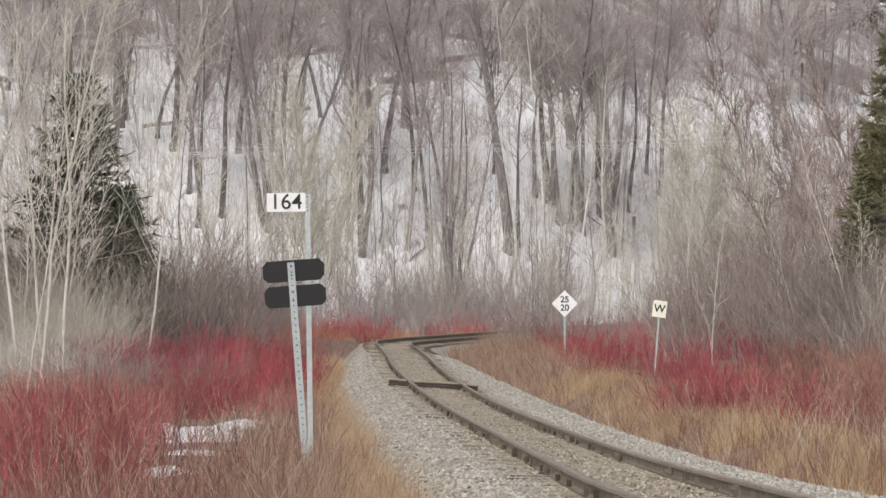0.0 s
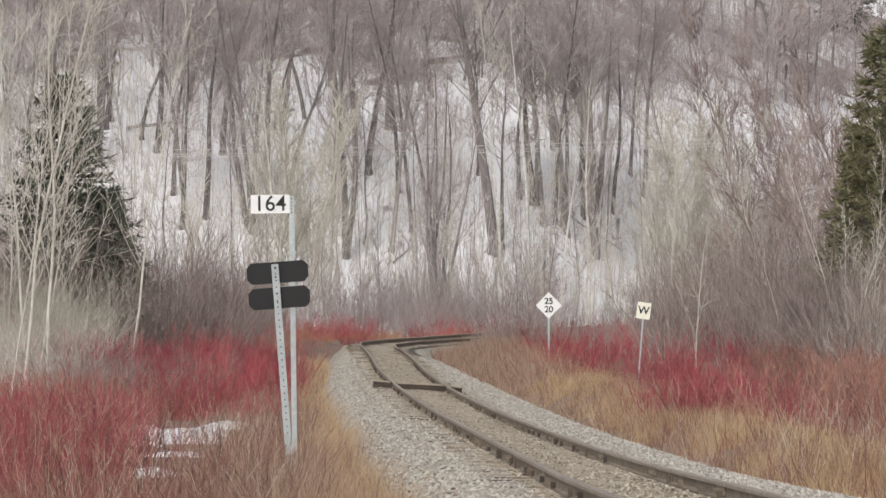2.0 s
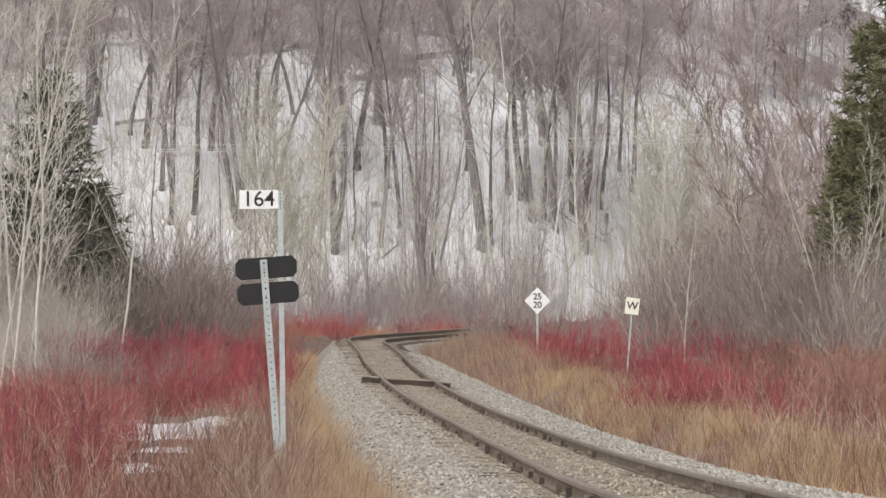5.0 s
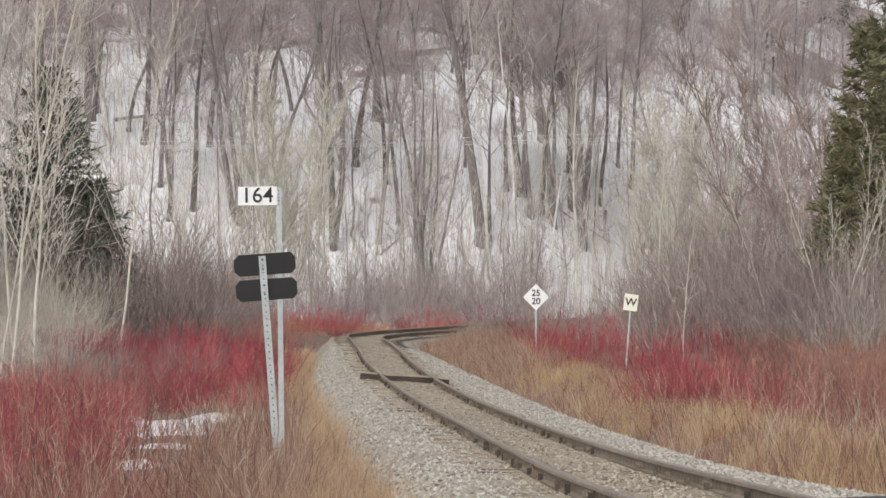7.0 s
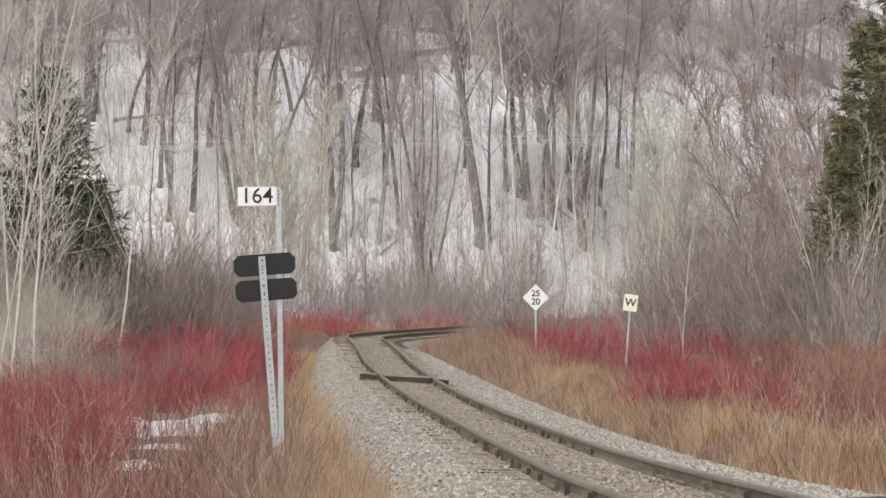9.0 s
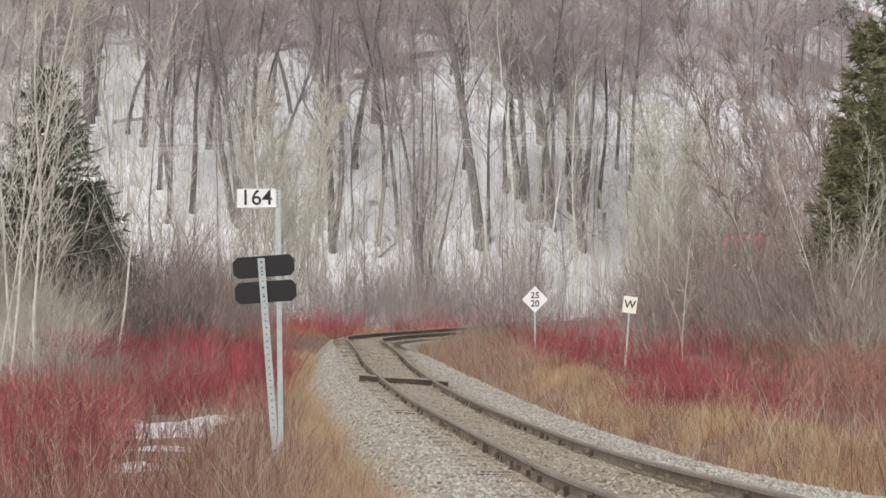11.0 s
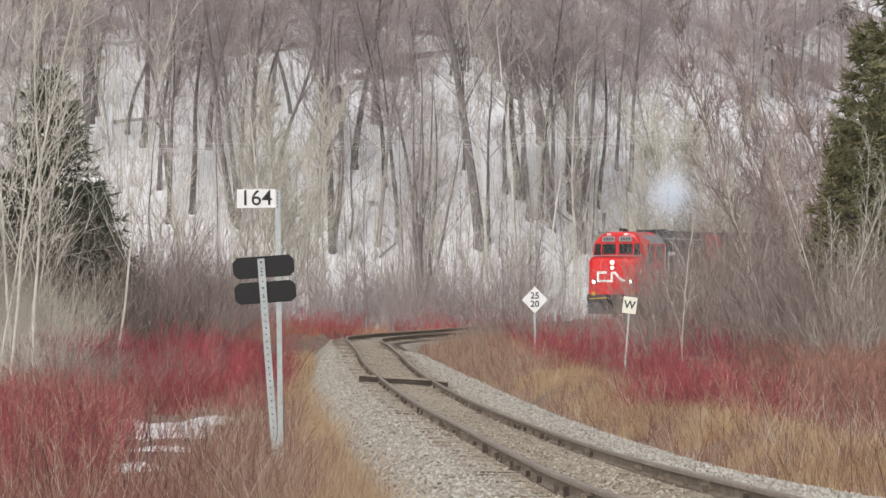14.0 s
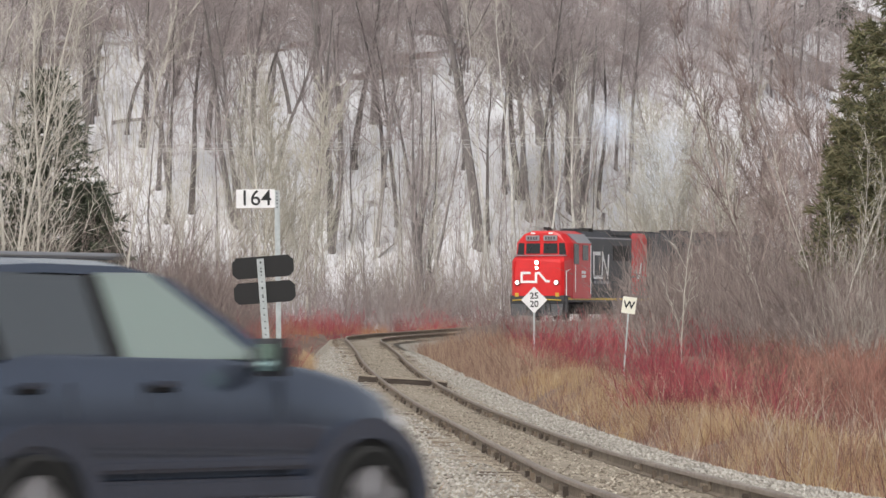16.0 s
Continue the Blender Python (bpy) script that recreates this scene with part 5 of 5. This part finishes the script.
    for k, y0 in enumerate((5.0, 9.6, 15.0, 16.4)):
        part("roof_fan", rod(bmesh.new(), (0, y0, 4.66), (0, y0, 4.86), 0.55, 18), LOCO_BLACK, ob, "round roof fan housing")
    part("exhaust_stack", boxed(-0.28, 0.28, 7.0, 7.7, 4.66, 4.92, 0.03), IRON, ob, "sooty exhaust stack")
    part("dynamic_brake_blister", boxed(-0.95, 0.95, 8.6, 12.0, 4.52, 4.8, 0.08), LOCO_BLACK, ob)
    horn = rod(bmesh.new(), (-0.1, 1.9, 4.8), (-0.1, 1.4, 4.82), 0.03, 8, 0.09)
    rod(horn, (0.1, 1.9, 4.8), (0.1, 1.45, 4.82), 0.03, 8, 0.08)
    box(horn, -0.15, 0.15, 1.85, 1.95, 4.66, 4.82)
    part("horn", horn, IRON, ob, "air horn on the cab roof")
    tank = loft([[(-1.35, y, 0.35), (1.35, y, 0.35), (1.5, y, 0.55), (1.5, y, 1.0), (-1.5, y, 1.0), (-1.5, y, 0.55)] for y in (7.0, 11.0)])
    part("fuel_tank", tank, LOCO_BLACK, ob, "black fuel tank")
    for yb in (3.6, 14.4):
        truck_bm = bmesh.new()
        for sx in (-1, 1):
            box(truck_bm, sx * 1.05 - 0.1, sx * 1.05 + 0.1, yb - 2.0, yb + 2.0, 0.5, 0.85, 0.04)
            for k in (-1.35, 1.35):
                box(truck_bm, sx * 1.15 - 0.12, sx * 1.15 + 0.12, yb + k - 0.25, yb + k + 0.25, 0.35, 0.8, 0.05)
        truck = part("truck", truck_bm, IRON, ob, "sooty iron truck frame")
        for k in (-1.35, 1.35):
            for sx in (-1, 1):
                part("wheel", rod(bmesh.new(), (sx * 0.68, yb + k, 0.51), (sx * 0.82, yb + k, 0.51), 0.51, 24), IRON, truck, "steel wheel")
    return ob


loco = locomotive(True)
second_loco = copy_thing(loco, Matrix.Identity(4))
second_loco["label"] = "black diesel locomotive coupled behind another"
for piece in second_loco.children_recursive:
    shade = {"lit_lamp_lens": SIGN_WHITE, "locomotive_red_paint": LOCO_BLACK}.get(piece.data.materials[0].name)
    if shade:
        piece.data = piece.data.copy()
        piece.data.materials[0] = shade
        piece["label"] = "unlit lens" if shade is SIGN_WHITE else "black painted steel"

# ---- exhaust smoke: loose haze of specks that drifts up from the stack ----
SMOKE = plain("bluish_exhaust_haze", (0.78, 0.85, 0.95), 1.0)


def puff(seed, rx, rz, count):
    rng = random.Random(seed)
    v, f = [], []
    for _ in range(count):
        p = Vector((rng.gauss(0, rx), rng.gauss(0, rx), rng.gauss(0, rz)))
        if p.length > 2.6 * max(rx, rz):
            continue
        k, r = len(v), rng.uniform(0.007, 0.017)
        v += [p + Vector((r, 0, -r)), p + Vector((-r, r, -r * 0.5)), p + Vector((-r * 0.5, -r, -r)), p + Vector((0, 0, r))]
        f += [(k, k + 1, k + 3), (k + 1, k + 2, k + 3), (k + 2, k, k + 3), (k, k + 2, k + 1)]
    return tagged(part("smoke_puff", mesh_of("smoke_puff", v, f, SMOKE), SMOKE), "thin bluish puff of diesel exhaust", "smoke", "exhaust smoke")


puffs = [puff(400 + k, rx, rz, n) for k, (rx, rz, n) in enumerate(((0.6, 0.6, 6500), (0.75, 0.85, 5200), (0.95, 1.1, 4200)))]

# ---- the car: local x runs forward, z up from the road ----


def car_ring(x, w, top, low, tuck=0.06):
    mid, belt = low + (top - low) * 0.42, low + (top - low) * 0.74
    half = [(w - tuck - 0.06, low), (w - 0.055, low + 0.13), (w + 0.02, mid), (w, belt), (w - 0.03, top - 0.05), (w - 0.075, top)]
    return [(x, -half[0][0], low)] + [(x, y, z) for y, z in half] + [(x, 0, top + 0.03)] + [(x, -y, z) for y, z in half[:0:-1]]


def suv():
    ob = thing("car", "dark blue sport utility car driving across the track", "car")
    rings = [(-2.22, 0.72, 0.98, 0.45), (-2.16, 0.82, 1.15, 0.36), (-1.95, 0.88, 1.22, 0.32), (-1.3, 0.905, 1.235, 0.3), (-0.6, 0.91, 1.225, 0.3), (0.2, 0.91, 1.205, 0.3), (0.62, 0.905, 1.18, 0.3), (1.0, 0.9, 1.125, 0.3), (1.31, 0.885, 1.06, 0.32), (1.55, 0.85, 0.99, 0.34), (1.74, 0.76, 0.9, 0.36), (1.88, 0.6, 0.8, 0.38), (1.95, 0.4, 0.72, 0.42)]
    bm = loft([car_ring(*r) for r in rings])
    me = bpy.data.meshes.new("body")
    bm.to_mesh(me)
    bm.free()
    me.materials.append(CAR_BLUE)
    me.polygons.foreach_set("use_smooth", [True] * len(me.polygons))
    body = part("body", me, CAR_BLUE, ob, "dark blue painted body")
    # cabin: roof skin, pillars and panes
    zt = 1.67
    roof = loft([[(x, -w, z), (x, w, z), (x, w - 0.02, z + 0.05), (x, w * 0.6, z + 0.085), (x, -w * 0.6, z + 0.085), (x, -w + 0.02, z + 0.05)] for x, w, z in ((-2.02, 0.56, 1.56), (-1.8, 0.62, zt - 0.03), (-1.0, 0.66, zt), (-0.34, 0.65, zt - 0.015), (-0.05, 0.62, zt - 0.06), (0.1, 0.58, zt - 0.125))])
    part("roof", roof, CAR_BLUE, ob, "dark blue roof")
    for sx in (-1, 1):
        def pillar(x0, x1, y0, y1, wide, mat):
            bars = bmesh.new()
            a, b = Vector((x0, sx * y0, 1.2)), Vector((x1, sx * y1, zt - 0.02))
            n = Vector((wide, 0, 0))
            t = Vector((0, -sx * 0.06, 0))
            vs = [bars.verts.new(p) for p in (a, a + n, a + n + t, a + t, b, b + n, b + n + t, b + t)]
            for q in ((0, 1, 5, 4), (1, 2, 6, 5), (2, 3, 7, 6), (3, 0, 4, 7)):
                bars.faces.new([vs[i] for i in q])
            bmesh.ops.recalc_face_normals(bars, faces=bars.faces)
            part("pillar", bars, mat, ob)
        pillar(0.5, -0.18, 0.845, 0.635, 0.17, CAR_BLUE)
        pillar(-0.66, -0.68, 0.85, 0.66, 0.11, SIGN_BLACK)
        pillar(-1.56, -1.56, 0.87, 0.66, 0.1, SIGN_BLACK)
        pillar(-2.1, -1.98, 0.83, 0.6, 0.2, CAR_BLUE)
        for x0, x1, x2, x3, mat, lab in ((-0.55, 0.52, -0.16, -0.58, CAR_GLASS, "front side window with the sky's reflection in its milky pale green"), (-1.47, -0.64, -0.66, -1.48, CAR_TINT, "dark tinted rear side window"), (-1.92, -1.56, -1.56, -1.82, CAR_TINT, "dark tinted quarter window")):
            c = [(x0, sx * 0.845, 1.205), (x1, sx * 0.838, 1.19), (x2, sx * 0.635, zt), (x3, sx * 0.65, zt)]
            if sx > 0:
                c = c[::-1]
            part("side_window", quad_plate(c, 0.004), mat, ob, lab)
        part("roof_rail", rod(bmesh.new(), (-1.8, sx * 0.58, zt + 0.1), (-0.35, sx * 0.58, zt + 0.09), 0.018, 8), ALLOY, ob, "silver roof rail")
        mirror = part("door_mirror", boxed(0.33, 0.5, min(sx * 0.88, sx * 1.16), max(sx * 0.88, sx * 1.16), 1.1, 1.31, 0.05), LOCO_BLACK, ob, "dark door mirror")
        part("mirror_glass", boxed(0.325, 0.332, min(sx * 1.0, sx * 1.13), max(sx * 1.0, sx * 1.13), 1.13, 1.28), MIRROR, mirror, "mirror glass")
        for hx in (-1.32, -0.32):
            part("door_handle", boxed(hx - 0.11, hx + 0.11, min(sx * 0.9, sx * 0.945), max(sx * 0.9, sx * 0.945), 1.045, 1.08, 0.015), CAR_BLUE, body, "body-coloured door handle")
            # no hollow is cut; a black plate draws the recess's shade
            part("handle_recess", boxed(hx - 0.1, hx + 0.08, min(sx * 0.9, sx * 0.922), max(sx * 0.9, sx * 0.922), 1.02, 1.06, 0.004), SIGN_BLACK, body, "black plate for the shade in the handle recess")
        part("side_moulding", boxed(-0.88, 0.84, min(sx * 0.895, sx * 0.945), max(sx * 0.895, sx * 0.945), 0.58, 0.66, 0.022), CAR_BLUE, body, "body-coloured side moulding")
        for dx in (-1.02, -0.46, 0.6):
            part("door_seam", boxed(dx - 0.005, dx + 0.005, min(sx * 0.905, sx * 0.914), max(sx * 0.905, sx * 0.914), 0.45, 1.08), LOCO_BLACK, body)
        part("sill_trim", boxed(-0.92, 0.88, min(sx * 0.88, sx * 0.93), max(sx * 0.88, sx * 0.93), 0.42, 0.54, 0.02), CAR_BLUE, ob, "dark blue sill trim")
        part("sill_strip", boxed(-0.9, 0.86, min(sx * 0.925, sx * 0.936), max(sx * 0.925, sx * 0.936), 0.41, 0.425), ALLOY, ob)
        for wx in (-1.31, 1.31):
            arch = bmesh.new()
            pts_o = [(wx + 0.52 * math.cos(a), 0.36 + 0.5 * math.sin(a)) for a in np.linspace(0, math.pi, 17)]
            pts_i = [(wx + 0.4 * math.cos(a), 0.36 + 0.385 * math.sin(a)) for a in np.linspace(0, math.pi, 17)]
            y0, y1 = sx * 0.8, sx * (0.95 if wx < 0 else 0.94)
            ring_vs = [[arch.verts.new((p[0], yy, p[1])) for p in pts] for pts, yy in ((pts_o, y0), (pts_o, y1), (pts_i, y1), (pts_i, y0))]
            for a, b in zip(ring_vs, ring_vs[1:]):
                for i in range(16):
                    arch.faces.new((a[i], a[i + 1], b[i + 1], b[i]))
            bmesh.ops.recalc_face_normals(arch, faces=arch.faces)
            part("wheel_arch", arch, CAR_BLUE, ob, "flared wheel arch")
            # the body is solid: a black disc stands for the shade in the arch
            gap_disc = bmesh.new()
            rod(gap_disc, (wx, sx * 0.7, 0.36), (wx, sx * 0.916, 0.36), 0.4, 28)
            part("arch_liner", gap_disc, TYRE, ob, "black disc for the shade in the wheel arch")
        part("tail_lamp", boxed(-2.24, -2.02, min(sx * 0.66, sx * 0.85), max(sx * 0.66, sx * 0.85), 0.9, 1.12, 0.03), LOCO_RED, ob, "red tail lamp")
        part("headlamp", boxed(1.58, 1.82, min(sx * 0.55, sx * 0.76), max(sx * 0.55, sx * 0.76), 0.72, 0.86, 0.03), SIGN_WHITE, ob, "clear headlamp")
    part("windscreen", quad_plate([(0.78, 0.72, 1.13), (0.78, -0.72, 1.13), (0.1, -0.57, 1.6), (0.1, 0.57, 1.6)][::-1], 0.004), CAR_GLASS, ob, "clear windscreen")
    part("rear_window", quad_plate([(-2.2, -0.72, 1.13), (-2.2, 0.72, 1.13), (-2.03, 0.55, 1.58), (-2.03, -0.55, 1.58)][::-1], 0.004), CAR_TINT, ob, "tinted rear window")
    part("rear_bumper", boxed(-2.3, -2.1, -0.8, 0.8, 0.4, 0.7, 0.06), SIGN_BLACK, ob, "black rear bumper")
    wheels = []
    for wx in (-1.31, 1.31):
        for sx in (-1, 1):
            hub = new("wheel")
            hub.parent = ob
            hub.location = (wx, sx * 0.865, 0.35)
            tyre = bmesh.new()
            prof = [(-0.1, 0.24), (-0.11, 0.32), (-0.085, 0.35), (0.085, 0.35), (0.11, 0.32), (0.1, 0.24)]
            vs = [[tyre.verts.new((r * math.cos(a), u, r * math.sin(a))) for u, r in prof] for a in np.linspace(0, 2 * math.pi, 33)[:-1]]
            for i in range(32):
                for j in range(5):
                    tyre.faces.new((vs[i][j], vs[i][j + 1], vs[(i + 1) % 32][j + 1], vs[(i + 1) % 32][j]))
            bmesh.ops.recalc_face_normals(tyre, faces=tyre.faces)
            part("tyre", tyre, TYRE, hub, "black rubber tyre")
            rim = rod(bmesh.new(), (0, sx * 0.03, 0), (0, sx * 0.07, 0), 0.245, 32)
            rod(rim, (0, sx * 0.04, 0), (0, sx * 0.1, 0), 0.06, 16)
            for k in range(6):
                a = k * math.pi / 3
                m = Matrix.Rotation(-a, 4, "Y") @ Matrix.Translation((0.14, sx * 0.085, 0))
                bmesh.ops.create_cube(rim, size=1, matrix=m @ Matrix.Diagonal((0.2, 0.03, 0.06, 1)))
            part("rim", rim, ALLOY, hub, "silver alloy rim")
            wheels.append(hub)
    return ob, wheels


def car_glass(name, color, rough=0.02, trans=1.0):
    m = bpy.data.materials.new(name)
    m.use_nodes = True
    b = m.node_tree.nodes["Principled BSDF"]
    b.inputs["Base Color"].default_value = (*color, 1)
    b.inputs["Roughness"].default_value, b.inputs["Transmission Weight"].default_value, b.inputs["IOR"].default_value = rough, trans, 1.45
    b.inputs["Coat Weight"].default_value, b.inputs["Coat IOR"].default_value, b.inputs["Coat Roughness"].default_value = 1.0, 2.6, 0.03
    return m


# the bright sky's reflection is put into a milky, part-diffuse pale green
CAR_GLASS = car_glass("sky_pale_car_glass", (0.6, 0.74, 0.68), trans=0.55)
CAR_TINT = car_glass("dark_tinted_car_glass", (0.1, 0.125, 0.14), trans=0.6)
# the dim green of what the mirror reflects is put into its base colour
MIRROR = plain("mirror_reflected_green", (0.11, 0.15, 0.13), 0.1, 1.0)
car, car_wheels = suv()


# ---- what moves ----
LOCO_TRACK = ((0, 345), (6, 330), (9, 320.5), (11, 310.6), (12, 304.6), (12.5, 301.7), (13, 298.6), (14, 292.8), (15, 287.15), (15.7, 283.7), (16, 281.9))


def loco_pose(y):
    """The pose of a locomotive on the rails whose nose is at the distance y."""
    a, b = track_pose(y + 3.4)[0], track_pose(y + 13.6)[0]
    nose_at = track_pose(y)[0]
    turn = math.degrees(math.atan2(-(b.x - a.x), b.y - a.y))
    m = Matrix.Translation((0, 0, 0)) @ pose(0, 0, 0, 0, 0, turn)
    return Matrix.Translation((nose_at.x, nose_at.y, (a.z + b.z) / 2 + 0.05)) @ m


def smoke_place(b, row, y):
    return Vector((bearing_x(b, y), y, row_z(row, y)))


def motions():
    walk(loco, [(t, loco_pose(y)) for t, y in LOCO_TRACK])
    walk(second_loco, [(t, loco_pose(min(y + 17.3, 364)) @ Matrix.Translation((0, 18.2, 0)) @ pose(0, 0, 0, 0, 0, 180)) for t, y in LOCO_TRACK])
    held = [(t, loco_pose(y) @ Vector((0, 7.3, 3.4))) for t, y in LOCO_TRACK if t < 13]
    drift = (((13.1, 1230, 395), (13.4, 1224, 362), (13.8, 1199, 353), (14.2, 1182, 325), (14.6, 1167, 310), (15.0, 1155, 288), (15.5, 1120, 252), (16.0, 1085, 215)),
             ((13.1, 1232, 398), (13.4, 1226, 365), (13.8, 1201, 356), (14.2, 1185, 330), (14.6, 1168, 318), (15.0, 1158, 305), (15.5, 1170, 280), (16.0, 1185, 250)),
             ((13.1, 1234, 402), (13.4, 1228, 372), (13.8, 1200, 360), (14.2, 1186, 338), (14.6, 1170, 330), (15.0, 1165, 325), (15.5, 1150, 310), (16.0, 1160, 310)))
    for ob, rows in zip(puffs, drift):
        walk(ob, [(t, Matrix.Translation(p)) for t, p in held] + [(t, Matrix.Translation(smoke_place(b, r, 295.5))) for t, b, r in rows])
    way = Vector((math.cos(radians(ROAD_TURN)), math.sin(radians(ROAD_TURN)), 0))
    at_end = Vector((-1.975, 30.41, ROAD_Z))
    walk(car, [(t, Matrix.Translation(at_end + way * (-21.3 * (16 - t))) @ pose(0, 0, 0, 0, 0, ROAD_TURN)) for t in (0, 14, 15, 15.5, 16)])
    for hub in car_wheels:
        p = hub.location.copy()
        walk(hub, [(0, Matrix.Translation(p))] + [(14 + 0.1 * k, Matrix.Translation(p) @ pose(0, 0, 0, 0, 80 * k, 0)) for k in range(21)])


motions()
